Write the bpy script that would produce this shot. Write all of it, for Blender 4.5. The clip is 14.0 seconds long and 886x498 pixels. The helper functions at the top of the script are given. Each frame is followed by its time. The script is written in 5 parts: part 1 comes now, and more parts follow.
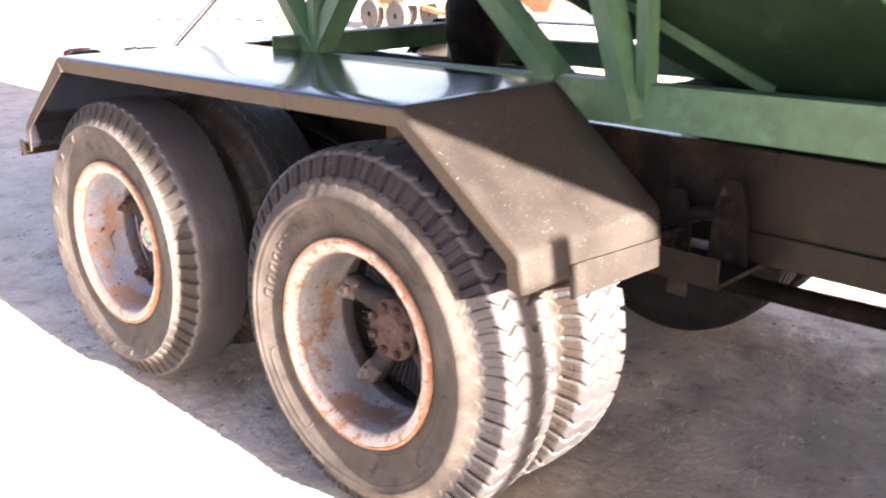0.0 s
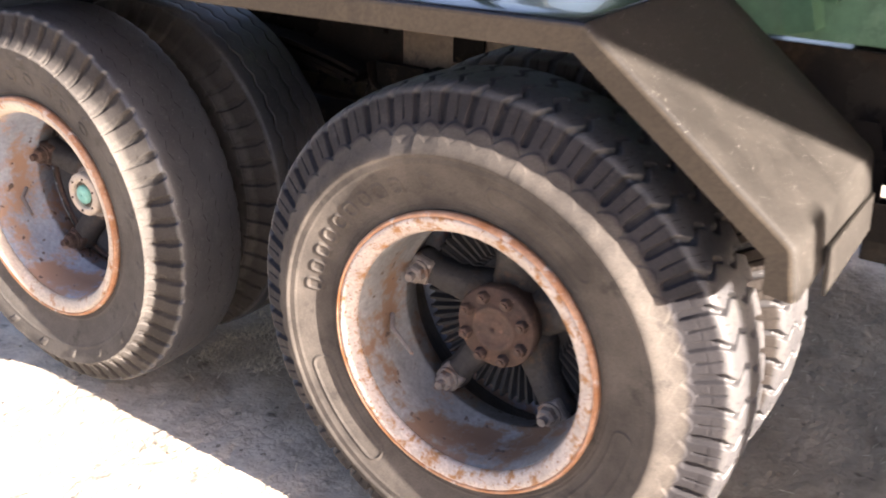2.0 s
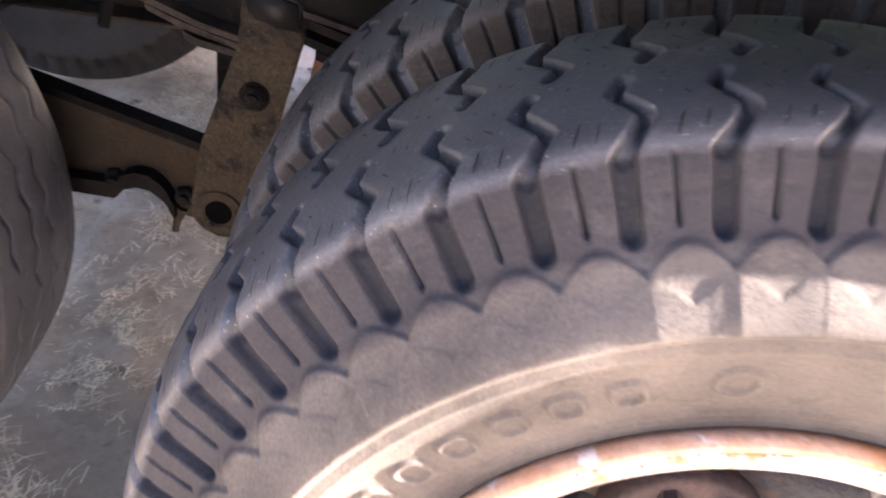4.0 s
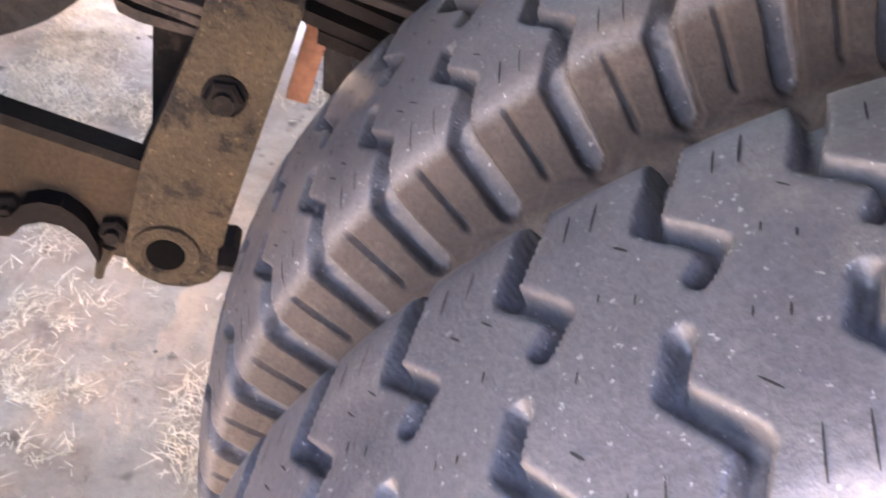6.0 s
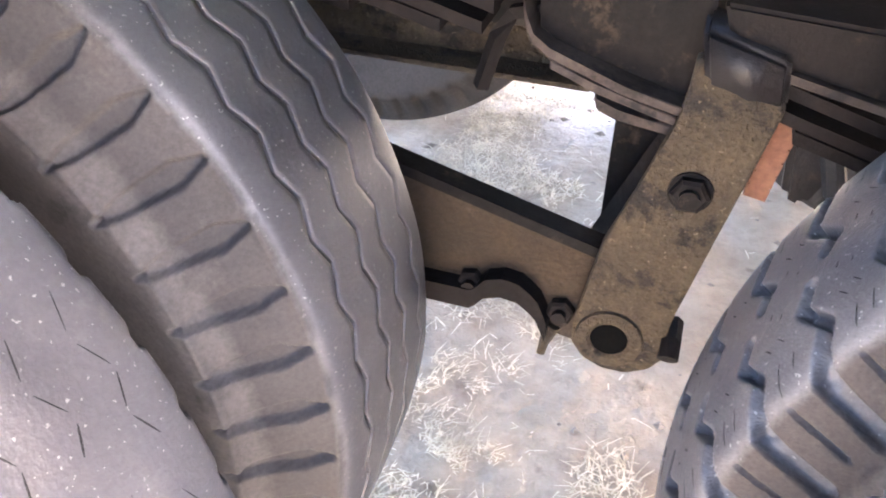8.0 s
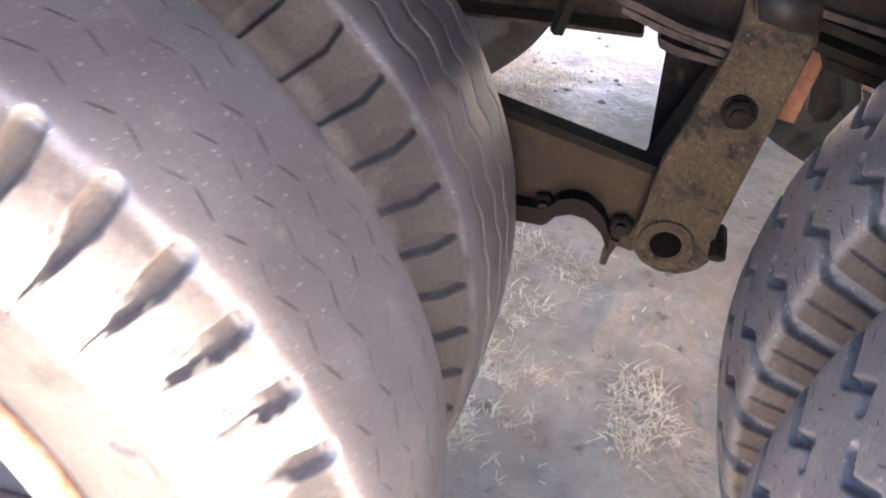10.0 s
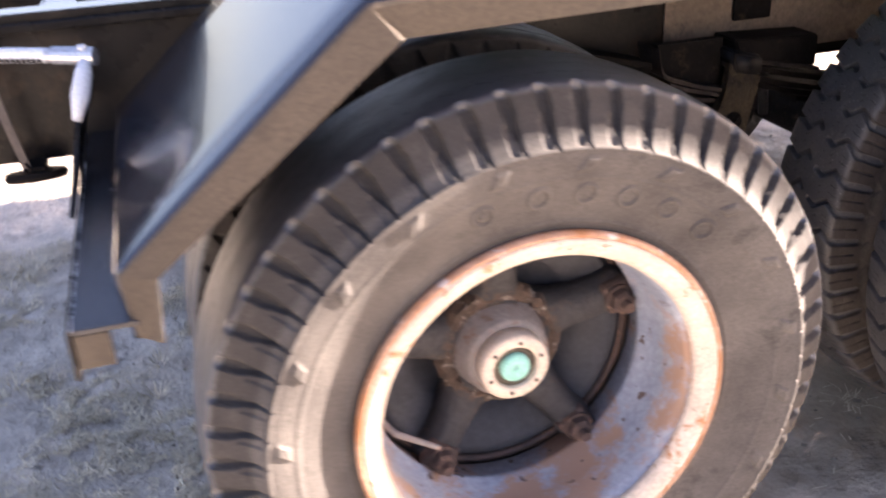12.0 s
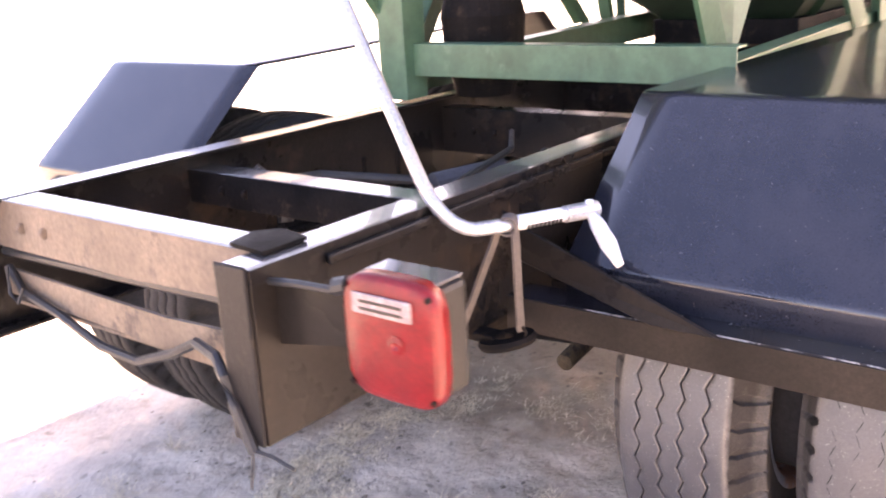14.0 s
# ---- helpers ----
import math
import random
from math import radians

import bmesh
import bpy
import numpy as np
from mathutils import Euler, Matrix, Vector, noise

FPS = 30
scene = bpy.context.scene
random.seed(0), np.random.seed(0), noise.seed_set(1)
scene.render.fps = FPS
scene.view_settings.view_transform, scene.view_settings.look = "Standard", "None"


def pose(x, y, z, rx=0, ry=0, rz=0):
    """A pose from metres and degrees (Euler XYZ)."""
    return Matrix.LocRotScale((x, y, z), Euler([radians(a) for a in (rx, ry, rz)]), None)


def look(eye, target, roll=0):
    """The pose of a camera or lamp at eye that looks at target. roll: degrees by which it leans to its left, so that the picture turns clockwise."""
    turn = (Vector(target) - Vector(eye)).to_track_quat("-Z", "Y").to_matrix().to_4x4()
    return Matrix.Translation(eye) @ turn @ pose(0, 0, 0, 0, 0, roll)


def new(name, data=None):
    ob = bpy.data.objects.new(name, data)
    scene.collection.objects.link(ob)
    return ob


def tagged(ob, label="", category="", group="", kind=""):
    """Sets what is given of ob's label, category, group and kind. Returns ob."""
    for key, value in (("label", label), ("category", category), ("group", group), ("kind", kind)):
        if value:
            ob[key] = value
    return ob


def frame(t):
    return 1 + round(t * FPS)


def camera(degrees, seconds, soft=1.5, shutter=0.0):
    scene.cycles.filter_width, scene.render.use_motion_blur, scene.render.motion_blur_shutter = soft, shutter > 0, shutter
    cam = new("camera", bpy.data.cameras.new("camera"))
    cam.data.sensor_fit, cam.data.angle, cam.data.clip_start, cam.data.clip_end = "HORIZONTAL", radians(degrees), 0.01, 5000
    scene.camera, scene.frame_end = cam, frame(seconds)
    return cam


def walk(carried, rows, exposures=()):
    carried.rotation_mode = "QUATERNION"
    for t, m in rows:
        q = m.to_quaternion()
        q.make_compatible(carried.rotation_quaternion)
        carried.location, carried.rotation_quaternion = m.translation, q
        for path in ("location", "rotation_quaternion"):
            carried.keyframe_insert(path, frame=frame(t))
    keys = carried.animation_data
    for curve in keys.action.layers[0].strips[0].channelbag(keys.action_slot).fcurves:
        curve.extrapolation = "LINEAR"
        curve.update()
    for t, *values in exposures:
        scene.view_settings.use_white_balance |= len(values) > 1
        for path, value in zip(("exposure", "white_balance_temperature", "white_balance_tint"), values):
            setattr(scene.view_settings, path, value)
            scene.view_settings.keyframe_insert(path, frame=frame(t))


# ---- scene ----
# ---------------------------------------------------------------- camera
cam = camera(50.24, 14.0, soft=1.9, shutter=0.4)


def aim(x, y, z, yaw, pitch, roll):
    """yaw to the left of +y, pitch up, roll as in look()."""
    a, b = radians(yaw), radians(pitch)
    way = Vector((-math.sin(a) * math.cos(b), math.cos(a) * math.cos(b), math.sin(b)))
    eye = Vector((x, y, z))
    return look(eye, eye + way, roll)


# seconds, eye, yaw, pitch, roll
PATH = [
    (0, 3.039, -1.510, 1.551, 43.54, -18.15, 0.31),
    (0.5, 2.851, -1.584, 1.550, 43.04, -20.33, -0.29),
    (1, 2.679, -1.591, 1.525, 39.23, -20.01, 0.59),
    (1.5, 2.423, -1.444, 1.487, 35.54, -21.15, 1.32),
    (2, 2.085, -1.327, 1.455, 32.70, -24.38, 1.48),
    (2.5, 1.716, -1.224, 1.414, 24.43, -26.82, 4.06),
    (3, 1.385, -0.970, 1.385, 16.21, -29.28, 4.53),
    (5.5, 0.811, -0.130, 1.113, -16.56, -37.78, 16.25),
    (6, 0.796, -0.125, 1.121, -11.41, -36.31, 13.42),
    (6.5, 0.791, -0.122, 1.122, -7.98, -34.64, 12.36),
    (7, 0.761, -0.130, 1.128, -3.60, -34.82, 10.35),
    (7.5, 0.735, -0.136, 1.132, 7.08, -34.81, 5.66),
    (8, 0.705, -0.138, 1.134, 15.50, -34.88, 2.53),
    (10.5, 0.541, -0.529, 1.183, 10.22, -34.95, 2.19),
    (11, 0.331, -0.735, 1.234, 3.99, -32.83, 2.40),
    (11.5, -0.017, -0.944, 1.304, -1.51, -30.50, -2.94),
    (12, -0.464, -1.082, 1.354, -16.18, -25.41, -2.93),
    (12.5, -0.984, -0.999, 1.357, -20.22, -23.24, -4.35),
    (13, -1.450, -0.885, 1.413, -28.48, -23.83, -5.60),
    (13.5, -1.760, -0.569, 1.430, -39.05, -19.54, -4.16),
    (14, -2.048, -0.220, 1.438, -51.34, -16.87, -3.28),
]
EXPOSURES = [(0, 3.45, 6600, 33), (0.8, 2.8, 6650, 29), (1.6, 2.83, 6500, 27), (2.2, 3.1, 6400, 27), (3.2, 3.82, 6150, 29), (5.4, 5.9, 6950, 39), (6.5, 6.45, 6850, 36), (7.0, 6.55, 6800, 35), (8.2, 6.35, 6250, 28), (9.4, 5.8, 6350, 29), (10.4, 5.12, 6350, 31), (10.9, 4.05, 6450, 32), (11.2, 3.6, 6450, 32), (11.6, 3.46, 6450, 33), (12.4, 3.83, 6850, 35), (13, 4.17, 7200, 37), (13.5, 4.42, 7400, 41), (14, 4.6, 7400, 43)]
walk(cam, [(r[0], aim(*r[1:])) for r in PATH], exposures=EXPOSURES)

# ---------------------------------------------------------------- light
SUN_UP, SUN_TURN = 19.0, -2.2          # degrees above the ground; degrees from +x towards +y
to_sun = Vector((math.cos(radians(SUN_UP)) * math.cos(radians(SUN_TURN)), math.cos(radians(SUN_UP)) * math.sin(radians(SUN_TURN)), math.sin(radians(SUN_UP))))
world = bpy.data.worlds.new("sky")
world.use_nodes = True
scene.world = world
sky = world.node_tree.nodes.new("ShaderNodeTexSky")
sky.sky_type, sky.sun_disc = "NISHITA", False
sky.sun_elevation, sky.sun_rotation = radians(SUN_UP), radians(90 - SUN_TURN)
sky.dust_density = 2.0
back = world.node_tree.nodes["Background"]
world.node_tree.links.new(sky.outputs[0], back.inputs[0])
back.inputs[1].default_value = 0.046
sun = new("sun", bpy.data.lights.new("sun", "SUN"))
sun.data.energy, sun.data.angle, sun.data.color = 5.0, radians(0.6), (1.0, 0.945, 0.73)
sun.matrix_world = look((30 * to_sun.x, 30 * to_sun.y, 30 * to_sun.z), (0, 0, 0))

# ---------------------------------------------------------------- helpers
def ramp(nt, fac, stops):
    n = nt.nodes.new("ShaderNodeValToRGB")
    while len(n.color_ramp.elements) < len(stops):
        n.color_ramp.elements.new(0.5)
    for e, (p, c) in zip(n.color_ramp.elements, stops):
        e.position, e.color = p, (*c, 1)
    nt.links.new(fac, n.inputs["Fac"])
    return n.outputs["Color"]


def noise_of(nt, scale, detail=6.0, rough=0.6, stretch=None):
    """A noise in metres of the object's own space."""
    co = nt.nodes.new("ShaderNodeTexCoord").outputs["Object"]
    if stretch:
        m = nt.nodes.new("ShaderNodeMapping")
        m.inputs["Scale"].default_value = stretch
        nt.links.new(co, m.inputs["Vector"])
        co = m.outputs["Vector"]
    n = nt.nodes.new("ShaderNodeTexNoise")
    n.inputs["Scale"].default_value, n.inputs["Detail"].default_value, n.inputs["Roughness"].default_value = scale, detail, rough
    nt.links.new(co, n.inputs["Vector"])
    return n.outputs["Fac"]


def mixed(nt, fac, a, b):
    n = nt.nodes.new("ShaderNodeMix")
    n.data_type = "RGBA"
    nt.links.new(fac, n.inputs["Factor"])
    for sock, v in ((n.inputs["A"], a), (n.inputs["B"], b)):
        if isinstance(v, tuple):
            sock.default_value = (*v, 1)
        else:
            nt.links.new(v, sock)
    return n.outputs["Result"]


def surface(name, base, other, scale=6.0, fine=90.0, rough=(0.5, 0.8), metal=0.0, bump=0.3, depth=0.002, patch=None, patch_at=(0.55, 0.62), patch_scale=14.0, speck=None, speck_at=(0.68, 0.72), speck_scale=120.0, coat=0.0, stretch=None, gloss=0.5, lump=0.0, grains=(0.72, 1.18)):
    """A worn surface: two colours over a large noise, grain, patches of a third colour with edges of their own, specks, relief."""
    m = bpy.data.materials.new(name)
    m.use_nodes = True
    nt = m.node_tree
    b = nt.nodes["Principled BSDF"]
    large = noise_of(nt, scale, 5.0, 0.6, stretch)
    grain = noise_of(nt, fine, 4.0, 0.7, stretch)
    col = ramp(nt, large, ((0.36, base), (0.64, other)))
    dark = ramp(nt, grain, ((0.3, (grains[0],) * 3), (0.7, (grains[1],) * 3)))
    mul = nt.nodes.new("ShaderNodeMix")
    mul.data_type, mul.blend_type = "RGBA", "MULTIPLY"
    mul.inputs["Factor"].default_value = 1.0
    nt.links.new(col, mul.inputs["A"])
    nt.links.new(dark, mul.inputs["B"])
    col = mul.outputs["Result"]
    if patch:
        f = ramp(nt, noise_of(nt, patch_scale, 8.0, 0.72, stretch), ((patch_at[0], (0, 0, 0)), (patch_at[1], (1, 1, 1))))
        col = mixed(nt, f, col, patch)
    if speck:
        f = ramp(nt, noise_of(nt, speck_scale, 2.0, 0.5), ((speck_at[0], (0, 0, 0)), (speck_at[1], (1, 1, 1))))
        col = mixed(nt, f, col, speck)
    nt.links.new(col, b.inputs["Base Color"])
    r = ramp(nt, large, ((0.3, (rough[0],) * 3), (0.7, (rough[1],) * 3)))
    nt.links.new(r, b.inputs["Roughness"])
    b.inputs["Metallic"].default_value = metal
    b.inputs["Coat Weight"].default_value = coat
    b.inputs["Specular IOR Level"].default_value = gloss
    if bump:
        bn = nt.nodes.new("ShaderNodeBump")
        bn.inputs["Strength"].default_value, bn.inputs["Distance"].default_value = bump, depth
        tall = grain
        if lump:
            add = nt.nodes.new("ShaderNodeMath")
            add.operation, add.inputs[1].default_value = "MULTIPLY_ADD", 2.5
            nt.links.new(noise_of(nt, lump, 3.0, 0.55), add.inputs[0])
            nt.links.new(grain, add.inputs[2])
            tall = add.outputs[0]
        nt.links.new(tall, bn.inputs["Height"])
        nt.links.new(bn.outputs["Normal"], b.inputs["Normal"])
    return m


# ---------------------------------------------------------------- materials
def tyre_rubber(name, crown, shoulder, wall, crown_rough, fine, gloss=0.4):
    """Worn rubber in three zones that run into one another; each is (base, other, patch). The mesh gives the zones as attributes."""
    m = bpy.data.materials.new(name)
    m.use_nodes = True
    nt = m.node_tree
    b = nt.nodes["Principled BSDF"]
    large, grain = noise_of(nt, 5.0, 5.0, 0.6), noise_of(nt, fine, 4.0, 0.7)
    blot = ramp(nt, noise_of(nt, 17.0, 8.0, 0.72), ((0.56, (0, 0, 0)), (0.70, (1, 1, 1))))
    ragged = noise_of(nt, 45.0, 5.0, 0.65)

    def zone_of(key, spread_by):
        at = nt.nodes.new("ShaderNodeAttribute")
        at.attribute_name = key
        add = nt.nodes.new("ShaderNodeMath")
        add.operation, add.inputs[1].default_value = "MULTIPLY_ADD", spread_by
        nt.links.new(ragged, add.inputs[0])
        nt.links.new(at.outputs["Fac"], add.inputs[2])
        return ramp(nt, add.outputs[0], ((0.30 + spread_by / 2, (0, 0, 0)), (0.70 + spread_by / 2, (1, 1, 1))))

    def colour(zone):
        return mixed(nt, blot, ramp(nt, large, ((0.36, zone[0]), (0.64, zone[1]))), zone[2])

    on_shoulder, on_wall = zone_of("shoulder", 0.5), zone_of("wall", 0.6)
    # pale specks painted into the crown's colour for its small glints
    speck = ramp(nt, noise_of(nt, 260.0, 2.0, 0.5), ((0.68, (0, 0, 0)), (0.72, (1, 1, 1))))
    col = mixed(nt, on_shoulder, mixed(nt, speck, colour(crown), (0.22, 0.215, 0.215)), colour(shoulder))
    col = mixed(nt, on_wall, col, colour(wall))
    mul = nt.nodes.new("ShaderNodeMix")
    mul.data_type, mul.blend_type = "RGBA", "MULTIPLY"
    mul.inputs["Factor"].default_value = 1.0
    nt.links.new(col, mul.inputs["A"])
    nt.links.new(ramp(nt, grain, ((0.3, (0.76,) * 3), (0.7, (1.16,) * 3))), mul.inputs["B"])
    nt.links.new(mul.outputs["Result"], b.inputs["Base Color"])
    rough = ramp(nt, large, ((0.3, (crown_rough[0],) * 3), (0.7, (crown_rough[1],) * 3)))
    nt.links.new(mixed(nt, on_shoulder, rough, (0.82, 0.82, 0.82)), b.inputs["Roughness"])
    nt.links.new(mixed(nt, on_shoulder, ramp(nt, large, ((0, (gloss,) * 3), (1, (gloss,) * 3))), (0.25, 0.25, 0.25)), b.inputs["Specular IOR Level"])
    bn = nt.nodes.new("ShaderNodeBump")
    bn.inputs["Strength"].default_value, bn.inputs["Distance"].default_value = 0.6, 0.0012
    nt.links.new(grain, bn.inputs["Height"])
    nt.links.new(bn.outputs["Normal"], b.inputs["Normal"])
    return m


DUSTY_SHOULDER = ((0.034, 0.028, 0.026), (0.054, 0.045, 0.040), (0.076, 0.065, 0.057))
rubber = tyre_rubber("worn_rubber", ((0.054, 0.053, 0.058), (0.085, 0.082, 0.085), (0.112, 0.105, 0.10)), DUSTY_SHOULDER, ((0.052, 0.046, 0.042), (0.125, 0.110, 0.096), (0.040, 0.036, 0.034)), (0.35, 0.5), 280)
outer_rubber = tyre_rubber("worn_outer_rubber", ((0.054, 0.053, 0.058), (0.085, 0.082, 0.085), (0.112, 0.105, 0.10)), ((0.018, 0.017, 0.020), (0.031, 0.029, 0.033), (0.050, 0.047, 0.048)), ((0.043, 0.038, 0.036), (0.100, 0.088, 0.079), (0.034, 0.031, 0.030)), (0.35, 0.5), 280)
rib_rubber = tyre_rubber("dusty_rib_rubber", ((0.036, 0.036, 0.042), (0.058, 0.058, 0.065), (0.086, 0.084, 0.087)), ((0.033, 0.030, 0.029), (0.052, 0.047, 0.045), (0.074, 0.067, 0.062)), ((0.056, 0.051, 0.049), (0.106, 0.097, 0.090), (0.046, 0.042, 0.040)), (0.38, 0.50), 230, 0.95)
# rubber of the far tyres, darkened so that the colour carries their shade
shaded_rubber = surface("shaded_far_rubber", (0.022, 0.021, 0.021), (0.04, 0.037, 0.036), 6, 160, (0.75, 0.9), bump=0.4, gloss=0.18)
hollow_black = surface("hollow_shade", (0.002, 0.002, 0.002), (0.003, 0.003, 0.003), rough=(0.9, 1.0), bump=0, gloss=0.05)
slit = surface("slit_rubber", (0.012, 0.012, 0.012), (0.02, 0.02, 0.02), gloss=0.18)
clean_rim = surface("rim_cream_paint", (0.48, 0.41, 0.34), (0.60, 0.52, 0.44), 14, 150, (0.5, 0.7), patch=(0.34, 0.15, 0.06), patch_at=(0.565, 0.64), patch_scale=16, speck=(0.10, 0.05, 0.03), speck_at=(0.70, 0.73), speck_scale=70)
white_rim = surface("rim_paint", (0.40, 0.345, 0.315), (0.54, 0.48, 0.45), 14, 150, (0.55, 0.75), patch=(0.30, 0.15, 0.06), patch_at=(0.51, 0.59), patch_scale=26, speck=(0.2, 0.08, 0.03), speck_at=(0.64, 0.68), speck_scale=160)
rim_edge = surface("rusty_rim_edge", (0.36, 0.15, 0.06), (0.5, 0.3, 0.2), 16, 120, (0.5, 0.75), patch=(0.55, 0.47, 0.42), patch_at=(0.56, 0.62), patch_scale=24)
rim_barrel = surface("rim_barrel_paint", (0.24, 0.275, 0.35), (0.36, 0.39, 0.46), 7, 90, (0.5, 0.8), patch=(0.34, 0.215, 0.155), patch_at=(0.475, 0.56), patch_scale=6.0, speck=(0.09, 0.06, 0.05), speck_at=(0.67, 0.70), speck_scale=38)
dirty_barrel = surface("dirty_barrel_paint", (0.135, 0.140, 0.150), (0.225, 0.228, 0.238), 5, 90, (0.55, 0.85), patch=(0.17, 0.105, 0.07), patch_at=(0.50, 0.57), patch_scale=6.0, speck=(0.08, 0.055, 0.045), speck_at=(0.66, 0.70), speck_scale=45)
cast_iron = surface("spoke_iron", (0.034, 0.033, 0.036), (0.062, 0.058, 0.058), 12, 90, (0.6, 0.85), patch=(0.11, 0.07, 0.048), patch_at=(0.56, 0.68), patch_scale=16, bump=0.9, depth=0.004, gloss=0.3)
rust = surface("rusty_hub", (0.056, 0.036, 0.030), (0.10, 0.061, 0.049), 22, 130, (0.75, 0.95), patch=(0.16, 0.095, 0.068), patch_at=(0.55, 0.66), patch_scale=40, bump=0.6)
caked_rust = surface("caked_rust", (0.06, 0.04, 0.03), (0.13, 0.085, 0.06), 30, 140, (0.85, 0.95), bump=1.0, depth=0.004, patch=(0.33, 0.28, 0.24), patch_at=(0.56, 0.64), patch_scale=45)
hub_paint = surface("hub_grey", (0.19, 0.165, 0.155), (0.26, 0.225, 0.21), 20, 120, (0.5, 0.7), patch=(0.17, 0.1, 0.07), patch_at=(0.55, 0.62), patch_scale=30)
dark_seat = surface("seat_grime", (0.075, 0.06, 0.042), (0.12, 0.095, 0.07), 30, 160, (0.6, 0.8))
cap_ring = surface("cap_cream", (0.55, 0.45, 0.36), (0.62, 0.53, 0.44), 30, 200, (0.4, 0.6))
teal = surface("teal_plug", (0.22, 0.55, 0.47), (0.28, 0.62, 0.54), 40, 200, (0.35, 0.5))
ribbed_iron = surface("ribbed_drum_iron", (0.018, 0.018, 0.021), (0.034, 0.033, 0.036), 10, 90, (0.6, 0.85), patch=(0.12, 0.08, 0.06), patch_at=(0.56, 0.68), patch_scale=9)
drum_iron = surface("drum_iron", (0.032, 0.033, 0.039), (0.060, 0.060, 0.067), 14, 90, (0.6, 0.85))
black_paint = surface("black_fender_paint", (0.014, 0.016, 0.024), (0.024, 0.025, 0.033), 5, 260, (0.13, 0.22), bump=0.06, depth=0.0006, speck=(0.2, 0.185, 0.17), speck_at=(0.735, 0.765), speck_scale=170, coat=0.3)
frame_paint = surface("frame_paint", (0.010, 0.009, 0.009), (0.019, 0.016, 0.014), 4, 90, (0.16, 0.42), bump=0.25, patch=(0.040, 0.028, 0.020), patch_at=(0.54, 0.68), patch_scale=4.5, gloss=0.13)
# the green paint darkened: the shade under the hopper is put into its colour
shaded_hopper_paint = surface("shaded_green_sheet", (0.007, 0.022, 0.011), (0.011, 0.030, 0.016), 3, 14, (0.55, 0.7), bump=0.1, depth=0.0008, gloss=0.25, patch=(0.026, 0.046, 0.030), patch_at=(0.58, 0.68), patch_scale=5)
# lighter and smoother than the frame paint: the sky's sheen on upper faces
top_gloss = surface("top_sheen_paint", (0.05, 0.048, 0.047), (0.085, 0.08, 0.077), 6, 120, (0.12, 0.24), bump=0.08, coat=0.6)
green_paint = surface("green_paint", (0.046, 0.118, 0.064), (0.066, 0.145, 0.084), 3, 14, (0.42, 0.55), bump=0.1, depth=0.0008, patch=(0.10, 0.19, 0.12), patch_at=(0.58, 0.68), patch_scale=5)
mud = surface("mud_caked_steel", (0.038, 0.028, 0.018), (0.078, 0.058, 0.036), 10, 130, (0.6, 0.95), bump=1.0, depth=0.008, patch=(0.017, 0.014, 0.012), patch_at=(0.52, 0.61), patch_scale=19, speck=(0.13, 0.10, 0.07), speck_at=(0.66, 0.76), speck_scale=210, gloss=0.25)
dusty_steel = surface("dusty_bracket_steel", (0.034, 0.026, 0.022), (0.066, 0.052, 0.044), 12, 130, (0.6, 0.85), bump=0.5, patch=(0.014, 0.012, 0.012), patch_at=(0.54, 0.64), patch_scale=14, gloss=0.12)
greasy_black = surface("greasy_black_steel", (0.009, 0.008, 0.009), (0.018, 0.016, 0.016), 14, 130, (0.4, 0.6), bump=0.6, patch=(0.04, 0.030, 0.021), patch_at=(0.58, 0.68), patch_scale=16, gloss=0.25)
beam_steel = surface("muddy_beam_steel", (0.015, 0.011, 0.007), (0.042, 0.028, 0.017), 7, 150, (0.6, 0.9), bump=0.9, depth=0.004, patch=(0.085, 0.060, 0.038), patch_at=(0.57, 0.66), patch_scale=8, gloss=0.25)
oily = surface("oily_steel", (0.007, 0.0065, 0.0065), (0.015, 0.0125, 0.0115), 10, 110, (0.5, 0.8), bump=0.5, patch=(0.036, 0.026, 0.019), patch_at=(0.56, 0.66), patch_scale=18, gloss=0.05)
spring_steel = surface("spring_steel", (0.008, 0.007, 0.007), (0.018, 0.014, 0.012), 14, 120, (0.6, 0.85), bump=0.5, gloss=0.06)
orange_paint = surface("orange_rust", (0.20, 0.082, 0.045), (0.29, 0.135, 0.08), 20, 90, (0.7, 0.85))
silver = surface("silver_tube", (0.62, 0.62, 0.64), (0.7, 0.7, 0.71), 10, 200, (0.28, 0.38), metal=0.75, bump=0.05)
white_grip = surface("white_grip", (0.72, 0.74, 0.78), (0.78, 0.79, 0.81), 20, 200, (0.35, 0.5), bump=0.05)
strap_rubber = surface("strap_rubber", (0.070, 0.058, 0.052), (0.105, 0.087, 0.076), 20, 200, (0.7, 0.85))
red_lens = surface("red_lens", (0.135, 0.005, 0.006), (0.20, 0.009, 0.010), 25, 150, (0.3, 0.45), bump=0.8, depth=0.0010, coat=0.15, gloss=0.3)
clear_lens = surface("clear_lens", (0.28, 0.21, 0.21), (0.36, 0.27, 0.265), 60, 260, (0.15, 0.3), bump=0.5)
black_plastic = surface("black_plastic", (0.011, 0.011, 0.011), (0.019, 0.018, 0.018), 20, 200, (0.3, 0.42), gloss=0.22)
cable_black = surface("cable", (0.015, 0.015, 0.016), (0.03, 0.03, 0.03), 30, 200, (0.4, 0.6))
dry_straw = surface("straw", (0.52, 0.445, 0.32), (0.82, 0.725, 0.55), 9, 60, (0.8, 0.95), bump=0)
clod_earth = surface("clod", (0.16, 0.135, 0.11), (0.3, 0.26, 0.21), 5, 90, (0.9, 1.0), bump=0.8)
